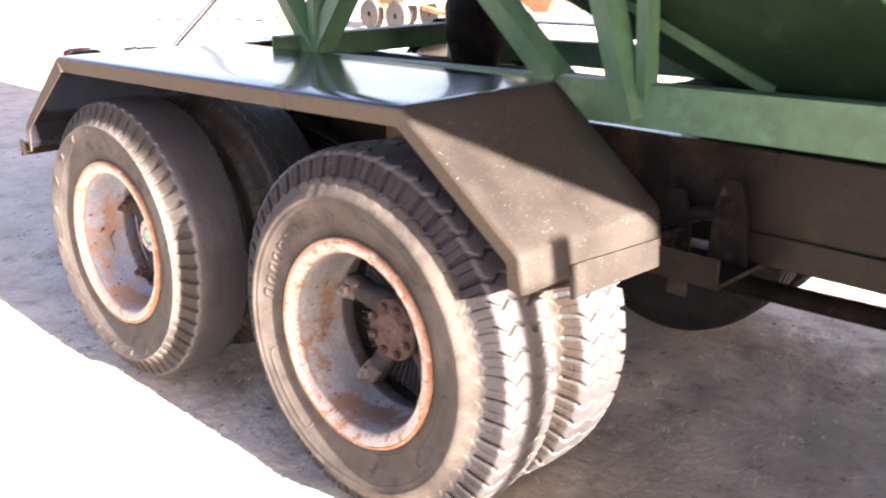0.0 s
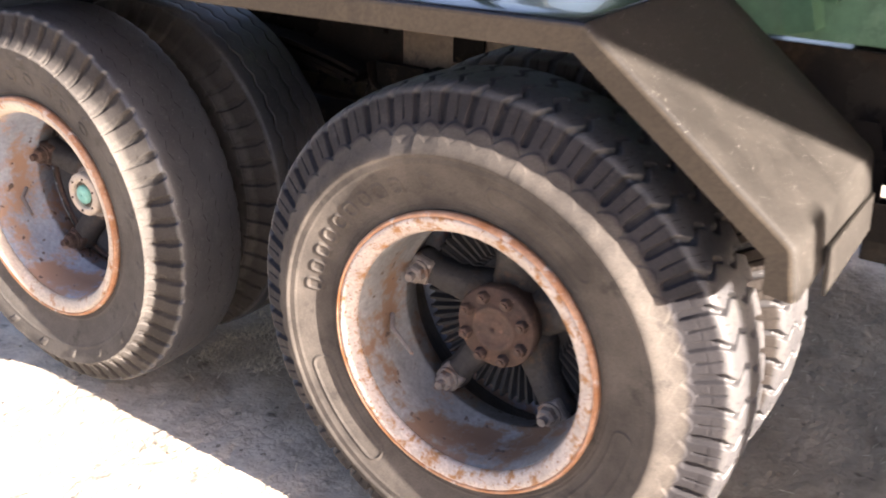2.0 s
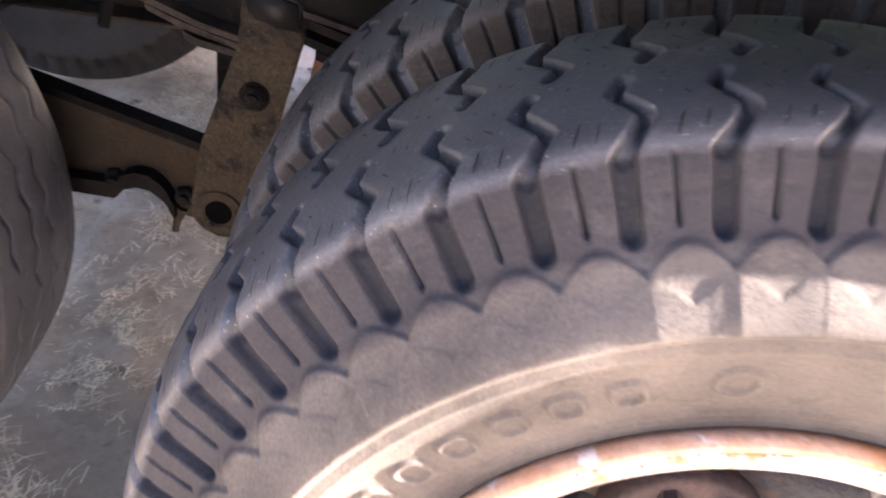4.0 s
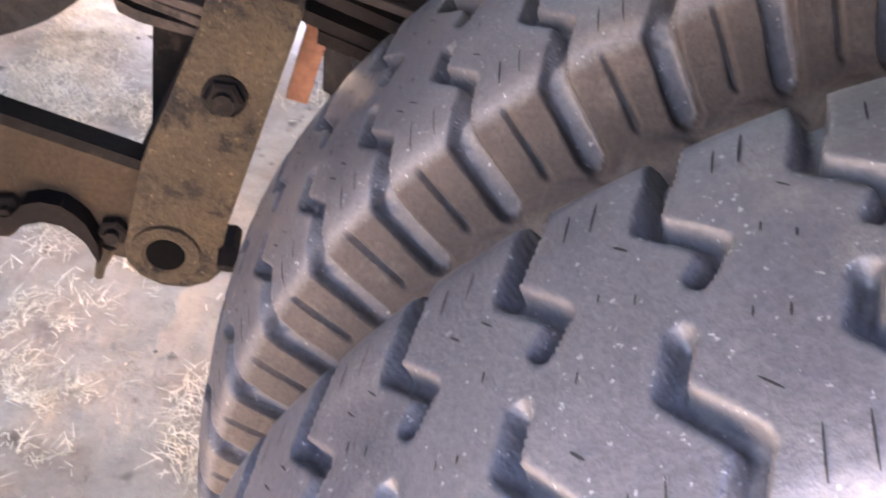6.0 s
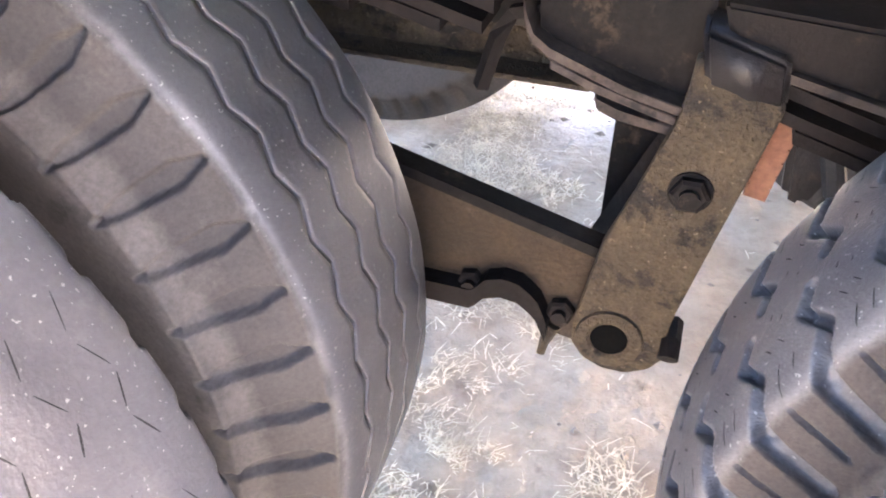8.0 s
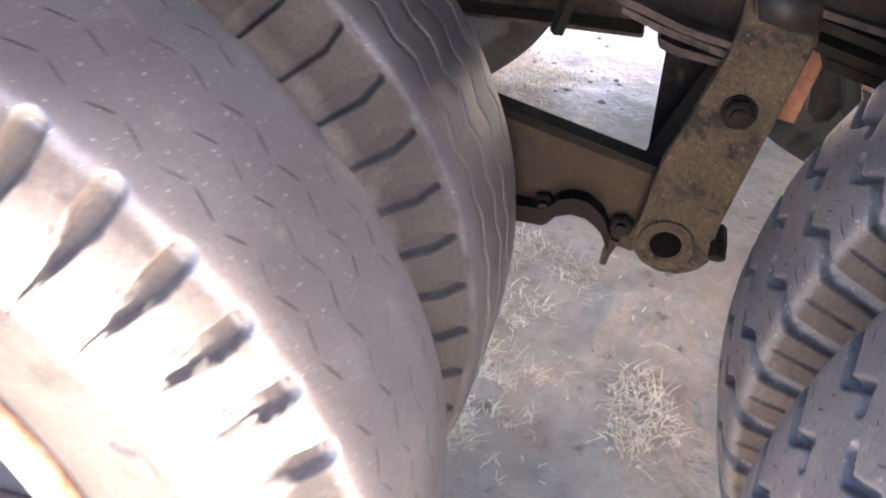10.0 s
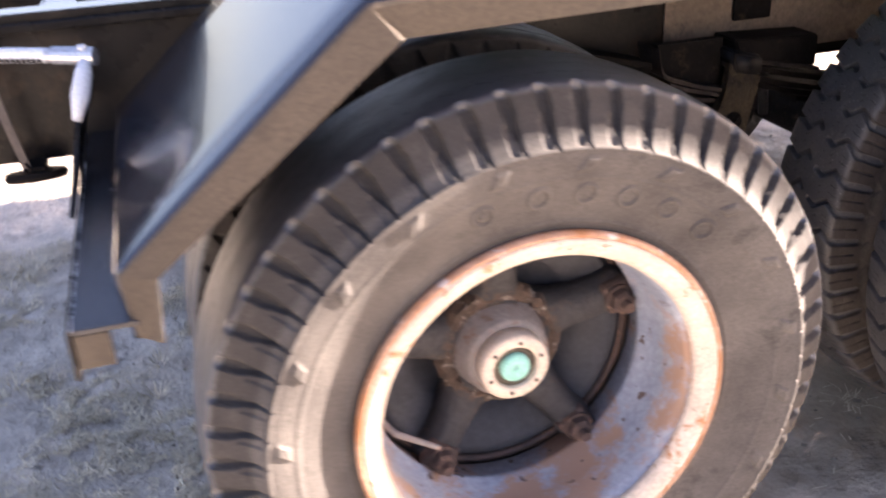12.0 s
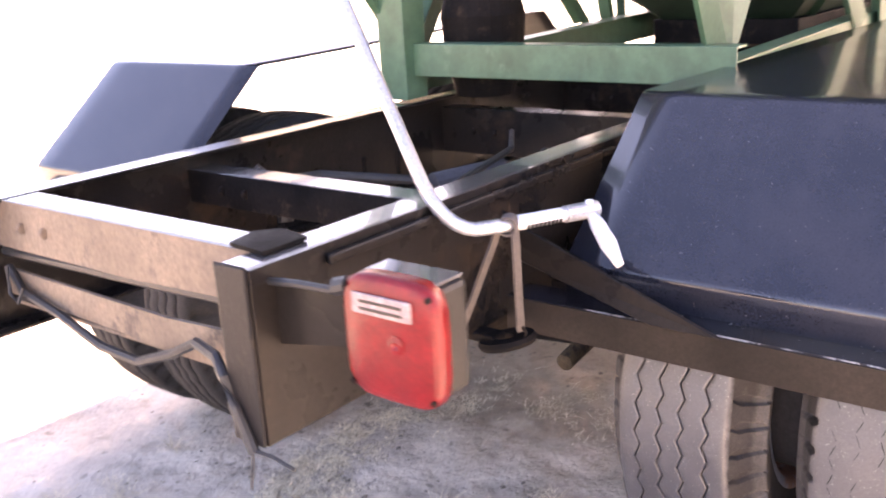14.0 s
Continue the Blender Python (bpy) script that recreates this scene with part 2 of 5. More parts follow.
far_rust = surface("far_rust", (0.25, 0.14, 0.08), (0.36, 0.22, 0.13), 2, 30, (0.7, 0.9))
dirt = surface("yard_dirt", (0.475, 0.415, 0.345), (0.69, 0.61, 0.51), 2.6, 48, (0.9, 1.0), bump=1.0, depth=0.009, patch=(0.29, 0.245, 0.20), patch_at=(0.54, 0.72), patch_scale=6.0, speck=(0.21, 0.18, 0.15), speck_at=(0.66, 0.76), speck_scale=15, gloss=0.2, lump=13.0, grains=(0.86, 1.10))


def darken_ground(m):
    """Multiplies the ground darker under the trailer, with a ragged edge."""
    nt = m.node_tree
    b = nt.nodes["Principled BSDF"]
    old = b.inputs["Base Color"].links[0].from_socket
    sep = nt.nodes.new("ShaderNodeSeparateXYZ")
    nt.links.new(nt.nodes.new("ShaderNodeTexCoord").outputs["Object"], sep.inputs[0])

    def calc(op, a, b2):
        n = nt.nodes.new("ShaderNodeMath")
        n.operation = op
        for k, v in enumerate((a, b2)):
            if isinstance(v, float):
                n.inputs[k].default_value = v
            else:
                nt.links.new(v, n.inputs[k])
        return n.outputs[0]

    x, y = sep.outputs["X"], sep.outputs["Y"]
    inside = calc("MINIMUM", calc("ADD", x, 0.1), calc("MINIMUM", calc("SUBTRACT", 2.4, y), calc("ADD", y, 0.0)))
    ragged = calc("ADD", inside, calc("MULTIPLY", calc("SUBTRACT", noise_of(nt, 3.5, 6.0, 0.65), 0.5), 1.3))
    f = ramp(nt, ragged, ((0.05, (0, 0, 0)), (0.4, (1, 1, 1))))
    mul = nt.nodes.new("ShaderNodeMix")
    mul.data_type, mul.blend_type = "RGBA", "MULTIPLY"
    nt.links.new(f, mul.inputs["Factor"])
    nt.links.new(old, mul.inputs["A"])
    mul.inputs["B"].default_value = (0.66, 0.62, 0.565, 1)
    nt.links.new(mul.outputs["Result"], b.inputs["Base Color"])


darken_ground(dirt)


def mesh_ob(name, verts, faces, material, parent=None, label=""):
    me = bpy.data.meshes.new(name)
    me.from_pydata(verts, [], faces)
    me.update()
    me.materials.append(material)
    ob = new(name, me)
    ob.parent = parent
    if label:
        ob["label"] = label
    return ob


def part(name, bm, material, parent=None, label="", smooth=False):
    bmesh.ops.recalc_face_normals(bm, faces=bm.faces)
    if smooth:
        for f in bm.faces:
            f.smooth = True
    me = bpy.data.meshes.new(name)
    bm.to_mesh(me)
    bm.free()
    me.materials.append(material)
    ob = new(name, me)
    ob.parent = parent
    if label:
        ob["label"] = label
    return ob


def add_box(bm, lo, hi, bevel=0.004):
    r = bmesh.ops.create_cube(bm, size=1.0)
    lo, hi = Vector(lo), Vector(hi)
    for v in r["verts"]:
        v.co = Vector([(lo[i] + hi[i]) / 2 + v.co[i] * (hi[i] - lo[i]) for i in range(3)])
    if bevel:
        edges = list({e for v in r["verts"] for e in v.link_edges})
        bmesh.ops.bevel(bm, geom=edges, offset=bevel, segments=2, affect="EDGES", profile=0.5)
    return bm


def box(name, lo, hi, material, parent=None, label="", bevel=0.004):
    return part(name, add_box(bmesh.new(), lo, hi, bevel), material, parent, label)


def lathe(bm, profile, n=64, closed=True):
    """Turns rows of (y, r) about the y axis."""
    rings = [[bm.verts.new((r * math.cos(2 * math.pi * k / n), y, r * math.sin(2 * math.pi * k / n))) for k in range(n)] for y, r in profile]
    m = len(rings)
    for i in range(m if closed else m - 1):
        a, b = rings[i], rings[(i + 1) % m]
        for k in range(n):
            bm.faces.new((a[k], a[(k + 1) % n], b[(k + 1) % n], b[k]))
    return bm


def plate(bm, outline, thick_dir):
    """A closed outline of points, pushed along thick_dir."""
    d = Vector(thick_dir)
    a = [bm.verts.new(p) for p in outline]
    b = [bm.verts.new(Vector(p) + d) for p in outline]
    n = len(a)
    bm.faces.new(a)
    bm.faces.new(b[::-1])
    for i in range(n):
        bm.faces.new((a[i], b[i], b[(i + 1) % n], a[(i + 1) % n]))
    return bm


def tube(bm, points, radius, n=10):
    """A round bar along a line of points."""
    pts = [Vector(p) for p in points]
    rings = []
    up = Vector((0.3, 0.5, 0.81))
    for i, p in enumerate(pts):
        d = (pts[min(i + 1, len(pts) - 1)] - pts[max(i - 1, 0)]).normalized()
        a = d.cross(up).normalized()
        b = d.cross(a).normalized()
        rr = radius[i] if isinstance(radius, (list, tuple)) else radius
        rings.append([bm.verts.new(p + rr * (math.cos(2 * math.pi * k / n) * a + math.sin(2 * math.pi * k / n) * b)) for k in range(n)])
    for a, b in zip(rings, rings[1:]):
        for k in range(n):
            bm.faces.new((a[k], a[(k + 1) % n], b[(k + 1) % n], b[k]))
    bm.faces.new(rings[0][::-1])
    bm.faces.new(rings[-1])
    return bm


# ---------------------------------------------------------------- sizes
XA, ZH = 1.269, 0.52                   # second axle, hub height
MID = 1.19                             # the trailer's middle line in y



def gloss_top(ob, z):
    """Gives the top flange of a steel section the lighter sky-sheen paint."""
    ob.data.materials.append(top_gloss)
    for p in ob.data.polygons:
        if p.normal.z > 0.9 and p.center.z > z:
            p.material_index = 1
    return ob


# ---------------------------------------------------------------- tyres
def spread(half, step=0.0024, flank=0.0024, back=0.014):
    """A half profile (y, r) from the crown to the bead, mirrored, rounded and cut into even steps."""
    pts = [(-y, r) for y, r in half[:0:-1]] + list(half)
    p = np.array(pts)
    for _ in range(2):
        a, b = p[:-1] * 0.75 + p[1:] * 0.25, p[:-1] * 0.25 + p[1:] * 0.75
        p = np.concatenate([p[:1], np.stack([a, b], 1).reshape(-1, 2), p[-1:]])
    s = np.r_[0, np.cumsum(np.hypot(*np.diff(p, axis=0).T))]
    c = s[-1] / 2
    t = np.r_[np.arange(0, c - .17, flank), np.linspace(c - .17, c + .17, int(.34 / step)), s[-1] - np.arange(0, c - .17, back)[::-1]]
    y, r = np.interp(t, s, p[:, 0]), np.interp(t, s, p[:, 1])
    ty, tr = np.gradient(y, t), np.gradient(r, t)
    k = np.hypot(ty, tr)
    return y, r, -tr / k, ty / k, t - s[-1] / 2


def capsule(u, q, seg, pitch):
    """How deep a groove along seg (u0, q0, u1, q1, half width at both ends, depth) cuts at u, q."""
    u0, q0, u1, q1, w0, w1, deep = seg
    best = np.zeros(np.broadcast(u, q).shape)
    for k in (-1, 0, 1):
        du, dq = u1 - u0, q1 - q0
        t = np.clip(((u - u0 - k * pitch) * du + (q - q0) * dq) / (du * du + dq * dq), 0, 1)
        d = np.hypot(u - u0 - k * pitch - t * du, q - q0 - t * dq)
        w = w0 + (w1 - w0) * t
        best = np.maximum(best, deep * np.clip((w - d) / 0.0024 + 0.5, 0, 1))
    return best


RIB_GROOVES = (-.062, -.020, .020, .060)


def tyre_mesh(name, half, lugs, per_lug, segs, extra, crown, material, step=0.0024, zigzag=0.0, dust=0.0, low=.464):
    y, r, ny, nr, q = spread(half, step, .0024 if step < .005 else .014)
    if zigzag:          # columns drawn close to each rib groove
        for c in RIB_GROOVES:
            k = int(np.argmin(np.abs(q - c)))
            for j, d in ((1, .0013), (2, .0018)):
                y[k - j], y[k + j] = y[k] - d, y[k] + d
    n = lugs * per_lug
    th = np.arange(n) / n * 2 * math.pi
    pitch = 2 * math.pi * crown / lugs
    u = (th * crown % pitch)[:, None]
    cut = np.zeros((n, len(q)))
    for seg in segs:
        cut = np.maximum(cut, capsule(u, q[None], seg, pitch))
    cut = cut + extra(th[:, None], u, q[None], r[None], y[None], pitch)
    cut = cut + 0.0006 * np.sin(7 * th[:, None] + 9 * q[None] * 10) * np.sin(13 * th[:, None]) * (np.abs(q[None]) < .12)
    rr, yy = r[None] - nr[None] * cut, y[None] - ny[None] * cut
    zz = rr * np.sin(th)[:, None]
    zz = np.where(zz < -.50, -.50 - .022 * np.tanh((-.50 - zz) / .022), zz)      # flattened where it stands
    # the columns of the ribs swing with the zigzag grooves
    yy = yy + zigzag * (np.abs((u / pitch * 2) % 2 - 1) * 2 - 1) * np.clip((.088 - np.abs(q[None])) / .02, 0, 1)
    co = np.stack([rr * np.cos(th)[:, None], yy, zz], -1).reshape(-1, 3)
    m = len(q)
    i, j = np.meshgrid(np.arange(n), np.arange(m - 1), indexing="ij")
    a, b = i * m + j, ((i + 1) % n) * m + j
    quads = np.stack([a, a + 1, b + 1, b], -1).reshape(-1, 4)
    me = bpy.data.meshes.new(name)
    me.from_pydata(co.tolist(), [], quads.tolist())
    smooth = np.ones((n, m - 1), bool)
    if zigzag:
        for c in RIB_GROOVES:          # crisp walls of the rib grooves
            k = int(np.argmin(np.abs(q - c)))
            smooth[:, k - 2:k + 2] = False
    me.polygons.foreach_set("use_smooth", smooth.ravel())
    me.materials.append(material)
    # brown flanks with grey dust caught on the floors of the grooves; the sidewall
    flank = np.clip((np.abs(q) - .090) / .022, 0, 1) * (1 - dust * np.clip((cut - .0045) / .002, 0, 1))
    for key, values in (("shoulder", flank), ("wall", np.tile(np.clip((low - r) / .024, 0, 1), (n, 1)))):
        me.attributes.new(key, "FLOAT", "POINT").data.foreach_set("value", values.ravel().astype(np.float32))
    me.update()
    return me


HALF_A = [(0, .527), (.05, .526), (.080, .5225), (.0925, .517), (.100, .503), (.108, .478), (.117, .454), (.130, .432), (.1455, .414), (.1470, .401), (.1455, .392), (.1435, .388), (.130, .352), (.119, .321), (.113, .301), (.111, .287), (.1, .281)]
HALF_B = [(0, .503), (.05, .502), (.086, .4995), (.0985, .494), (.107, .474), (.119, .449), (.132, .430), (.1415, .4225), (.1455, .417), (.1440, .404), (.134, .368), (.121, .33), (.113, .301), (.110, .287), (.1, .281)]

# shoulder groove, outward leg, jog and inner leg of the lug tyre, on both shoulders; along the crown in lug pitches, across it in metres
P_A = 2 * math.pi * .526 / 52
SEGS_A = []
ZIG_OUT = [(.985, -.150), (.96, -.104), (.83, -.089), (.645, -.0695), (.95, -.0415), (.80, -.0220)]
ZIG_BACK = [(.41, .152), (.43, .104), (.577, .067), (.766, .0415), (.414, .0155), (.59, .002)]
for line in (ZIG_OUT, ZIG_BACK):
    for (a, b), w0, w1, deep in zip(zip(line, line[1:]), (.0084, .0070, .0050, .0044, .0042), (.0080, .0052, .0044, .0042, .0040), (.0105, .013, .013, .012, .011)):
        SEGS_A.append((a[0] * P_A, a[1], b[0] * P_A, b[1], w0, w1, deep))
for turn, k in ((.46, -1), (.93, 1)):
    SEGS_A.append(((turn + .01) * P_A, k * .146, turn * P_A, k * .102, .0014, .0005, .008))
    for at in (.113, .126):          # moulding lines across the lug's flank
        SEGS_A.append(((turn - .28) * P_A, k * at, (turn + .28) * P_A, k * at, .0001, .0001, .0022))


def rise(v, w):
    """From 0 to 1 round 0, over a width w."""
    return np.clip(v / w + .5, 0, 1)


def marks_a(th, u, q, r, y, pitch):
    """A raised scalloped band, rings and plain raised outlines on the outer wall."""
    wall = np.abs(q) > .12
    wave = .442 + .017 * np.abs(np.sin(26 * th + .3)) + .002 * np.sin(9 * th)
    e = -.0040 * rise(r - .404, .004) * rise(wave - r, .003) * wall
    # each scallop a shallow tilted facet, with a creased lower row
    tooth = (26 * th + .3) / math.pi % 1
    e = e - .0009 * (1 + .6 * np.sin(11 * th)) * (np.abs(tooth - .35) * 1.4 - .5) * rise(r - .408, .004) * rise(wave - .003 - r, .005) * wall
    second = .424 + .013 * np.abs(np.sin(26 * th + 1.9))
    e = e - .0009 * rise(second - r, .003) * rise(r - .406, .004) * wall
    for c, h in ((.390, .0012), (.312, .0024), (.3045, .0022), (.297, .002)):
        e = e - h * np.exp(-((r - c) / .0018) ** 2) * wall
    deg = np.degrees(th) % 360
    outer = y < 0
    # nine plain hollow shapes and a ring
    for k in range(9):
        a, b = (deg - (170.0 - 7.05 * k)) * .0061 / .0150, (r - .350) / (.0205 if k == 0 else .0170)
        ring = (np.abs(a) ** 3 + np.abs(b) ** 3) ** (1 / 3)
        e = e - .0034 * rise(.17 - np.abs(ring - .78), .12) * outer
    ring = np.hypot((deg - 102) * .0061, (r - .352) * .9)
    e = e - .0026 * rise(.0028 - np.abs(ring - .014), .002) * outer
    # long oval frames
    for lo, hi in ((201, 236), (46, 78), (318, 352)):
        ring = np.hypot((deg - np.clip(deg, lo, hi)) * .0062, r - .352)
        e = e - .0026 * np.exp(-((ring - .020) / .0022) ** 2) * outer
    return e


P_B = 2 * math.pi * .503 / 58
SEGS_B, SEGS_C = [], []
for side in (1, -1):
    o = 0.0 if side > 0 else P_B / 2
    k = 1 if side > 0 else -1
    SEGS_B.append((o + .006 * k, side * .186, o + .004 * k, side * .155, .0012, .0050, .010))
    SEGS_B.append((o + .004 * k, side * .155, o + .001 * k, side * .124, .0050, .0100, .012))
    SEGS_B.append((o + .001 * k, side * .124, o - .002 * k, side * .100, .0100, .0085, .011))
# long six-sided hollows on the shoulder of the other rib tyre
P_C = 2 * math.pi * .503 / 52
for side, o in ((-1, .25), (1, .7)):
    for (qa, qb), (wa, wb) in (((.196, .172), (.0014, .0085)), ((.172, .132), (.0085, .0115)), ((.132, .109), (.0115, .0030))):
        SEGS_C.append((o * P_C + (qa - .15) * .08, side * qa, o * P_C + (qb - .15) * .08, side * qb, wa, wb, .0085))


def ribs(u, q, deep):
    e = 0 * u * q
    for c in RIB_GROOVES:
        k = int(np.argmin(np.abs(q - c)))
        e[:, k - 1:k + 2] = deep
    return e


def marks_c(th, u, q, r, y, pitch):
    e = ribs(u, q, .010) - .0030 * np.exp(-((r - .4205) / .0022) ** 2)
    return e - .0022 * np.exp(-((np.abs(q) - .1045) / .003) ** 2) * (np.sin(th * 17) * np.sin(th * 29 + 1) > -.2)


def marks_b(th, u, q, r, y, pitch):
    # a lower bench beside the foot of each shoulder gap
    ph = (u / pitch - np.where(q > 0, 0, .5)) % 1
    e = .0032 * rise(ph + .02, .04) * rise(.25 - ph, .04) * rise(np.abs(q) - .140, .006) * rise(.183 - np.abs(q), .004)
    e = e - .0046 * np.exp(-((r - .4195) / .0024) ** 2) - .0012 * np.exp(-((r - .378) / .003) ** 2) - .0020 * np.exp(-((r - .306) / .0025) ** 2)
    deg = np.degrees(th) % 360
    outer = y < 0
    for k, c in enumerate((105.8, 92.8, 81.6, 70.8, 59.6, 48)):
        ring = np.hypot((deg - c) * .0061, r - .352)
        e = e - .0034 * outer * (rise(.0026 - np.abs(ring - .0145), .002) + (k == 0) * rise(.0055 - ring, .002))
    lean = (deg - 101 + (r - .398) * 90 + 9) % 18 - 9
    e = e - .0032 * outer * rise(1.4 - np.abs(lean), .4) * rise(.0100 - np.abs(r - .398), .003)
    return e


TYRE_A = tyre_mesh("lug_tyre", HALF_A, 52, 34, SEGS_A, marks_a, .526, outer_rubber)
TYRE_A_IN = tyre_mesh("dusty_lug_tyre", HALF_A, 52, 34, SEGS_A, marks_a, .526, rubber, dust=.7)
TYRE_B = tyre_mesh("rib_tyre", HALF_B, 58, 24, SEGS_B, marks_b, .503, rib_rubber, low=.450)
TYRE_C = tyre_mesh("worn_rib_tyre", HALF_B, 52, 25, SEGS_C, marks_c, .503, rib_rubber, zigzag=.0055, low=.450)


def shared(name, me, parent, m=None, label=""):
    ob = new(name, me)
    ob.parent = parent
    if m is not None:
        ob.matrix_basis = m
    if label:
        ob["label"] = label
    return ob


def as_mesh(name, bm, material, smooth=False):
    bmesh.ops.recalc_face_normals(bm, faces=bm.faces)
    for f in bm.faces:
        f.smooth = smooth
    me = bpy.data.meshes.new(name)
    bm.to_mesh(me)
    bm.free()
    me.materials.append(material)
    return me


# slits in the lug tyre's tread, the same on every lug but for wear: pitch and metres of both ends
bm = bmesh.new()
rnd = random.Random(4)
CROWN_A, CROWN_B = spread(HALF_A)[:2], spread(HALF_B)[:2]
CUTS = [(.312, -.0715, .412, -.0900), (.10, -.0715, .185, -.0890), (.50, -.0490, .41, -.0566), (.286, -.0466, .184, -.0552), (.39, -.0195, .42, -.0250), (.225, -.0270, .255, -.0325)]
CUTS += [(1.39 - a, -.018 - b, 1.39 - c, -.018 - d) for a, b, c, d in CUTS]


def on_crown(turn, y, profile):
    r0 = float(np.interp(y, profile[0], profile[1])) + .0010
    return (r0 * math.cos(turn), y, r0 * math.sin(turn))


def dash(bm, p0, p1, side, crown, profile):
    """A thin dark cut from p0 to p1 (along and across the crown), pointed at both ends."""
    rows = []
    for f, w in ((0, .4), (.25, 1), (.75, 1), (1, .4)):
        m = p0.lerp(p1, f)
        rows.append([bm.verts.new(on_crown((m + sg * w * side).x / crown, (m + sg * w * side).y, profile)) for sg in (-1, 1)])
    for r0, r1 in zip(rows, rows[1:]):
        bm.faces.new((r0[0], r0[1], r1[1], r1[0]))


for k in range(52):
    for a, b, c, d in CUTS:
        if rnd.random() < .12:
            continue
        p0 = Vector(((k + a + rnd.gauss(0, .02)) * P_A, b + rnd.gauss(0, .0015)))
        p1 = p0 + Vector(((c - a) * P_A, d - b)) * rnd.uniform(.65, 1.1)
        dash(bm, p0, p1, (p1 - p0).orthogonal().normalized() * rnd.uniform(.0004, .0007), .526, CROWN_A)
SLITS = as_mesh("tread_slit", bm, slit)
# what is left of the worn zigzag grooves of the outer rib tyre
bm = bmesh.new()
for k in range(116):
    for c in RIB_GROOVES:
        if rnd.random() < .15:
            continue
        up = 1 if k % 2 else -1
        p0 = Vector(((k + rnd.uniform(.02, .2)) * P_B / 2, c - up * .0045))
        p1 = Vector(((k + rnd.uniform(.7, .98)) * P_B / 2, c + up * .0045))
        dash(bm, p0, p1, (p1 - p0).orthogonal().normalized() * rnd.uniform(.0004, .0009), .503, CROWN_B)
RIB_SLITS = as_mesh("tread_slit", bm, slit)

RIM_FLANGE = as_mesh("rim_flange", lathe(bmesh.new(), [(.002, .287), (-.006, .284), (-.008, .278), (-.003, .270), (.0, .262), (.006, .255), (.014, .251), (.02, .255), (.014, .28)], 128), white_rim, True)
RIM_EDGE = as_mesh("rim_edge", lathe(bmesh.new(), [(.012, .293), (.0, .2945), (-.007, .2915), (-.0085, .287), (-.003, .284), (.01, .286)], 128), rim_edge, True)
RIM_BARREL = as_mesh("rim_barrel", lathe(bmesh.new(), [(.016, .2545), (.04, .248), (.10, .245), (.150, .243), (.158, .236), (.168, .236), (.176, .244), (.215, .246), (.225, .285), (.02, .285)], 128), rim_barrel, True)
PLAIN_RIM = as_mesh("rim", lathe(bmesh.new(), [(.0, .293), (-.006, .286), (.0, .262), (.03, .248), (.2, .25), (.2, .285), (.01, .287)], 64), rim_barrel, True)


def hexagon(bm, c, r, h, turn=0.0, top=0.8):
    """A hexagonal head that looks towards -y, with a small chamfer."""
    rings = []
    for y, k in ((0, 1), (-h * .75, 1), (-h, top)):
        rings.append([bm.verts.new((c[0] + k * r * math.cos(turn + i * math.pi / 3), c[1] + y, c[2] + k * r * math.sin(turn + i * math.pi / 3))) for i in range(6)])
    for a, b in zip(rings, rings[1:]):
        for i in range(6):
            bm.faces.new((a[i], a[(i + 1) % 6], b[(i + 1) % 6], b[i]))
    bm.faces.new(rings[-1])
    bm.faces.new(rings[0][::-1])


def spoke_mesh():
    """One cast arm along +x with a foot under the rim."""
    bm = bmesh.new()
    rows = [(.05, .25, .074, .055), (.085, .24, .058, .05), (.12, .226, .044, .044), (.16, .212, .037, .041), (.195, .205, .036, .039), (.222, .205, .042, .036), (.238, .21, .036, .03)]
    rings = []
    for x, yc, w, h in rows:
        w *= .84
        rings.append([bm.verts.new((x, yc + h * b, w * a)) for a, b in ((-1, -.35), (-.6, -.8), (.6, -.8), (1, -.35), (1, .5), (.4, .95), (-.4, .95), (-1, .5))])
    for a, b in zip(rings, rings[1:]):
        for i in range(8):
            bm.faces.new((a[i], a[(i + 1) % 8], b[(i + 1) % 8], b[i]))
    bm.faces.new(rings[0])
    bm.faces.new(rings[-1][::-1])
    bmesh.ops.subdivide_edges(bm, edges=bm.edges[:], cuts=1, smooth=0.6)
    return as_mesh("spoke", bm, cast_iron, True)


def clamp_mesh():
    bm = bmesh.new()
    add_box(bm, (.188, .168, -.029), (.242, .196, .029), .009)
    add_box(bm, (.176, .178, -.018), (.200, .200, .018), .007)
    tube(bm, [(.212, .170, 0), (.212, .163, 0)], .026, 18)
    hexagon(bm, (.212, .164, 0), .0215, .021)
    tube(bm, [(.212, .150, 0), (.212, .128, 0)], .0095, 10)
    return as_mesh("wheel_clamp", bm, rust, False)


SPOKE, CLAMP = spoke_mesh(), clamp_mesh()
CLEAN_FLANGE, DIRTY_BARREL = RIM_FLANGE.copy(), RIM_BARREL.copy()
CLEAN_FLANGE.materials[0], DIRTY_BARREL.materials[0] = clean_rim, dirty_barrel
PALE_CLAMP = CLAMP.copy()
PALE_CLAMP.materials[0] = hub_paint
bm = bmesh.new()
n = 240          # 60 square ribs on the drum's sloping face and round it
prof = [(.262, .03, 0, 0), (.258, .118, 0, 0), (.236, .132, .014, 0), (.222, .206, .014, 0), (.226, .214, .010, .008), (.27, .216, 0, .014), (.42, .216, 0, .014), (.43, .15, 0, 0), (.43, .03, 0, 0)]
rings = []
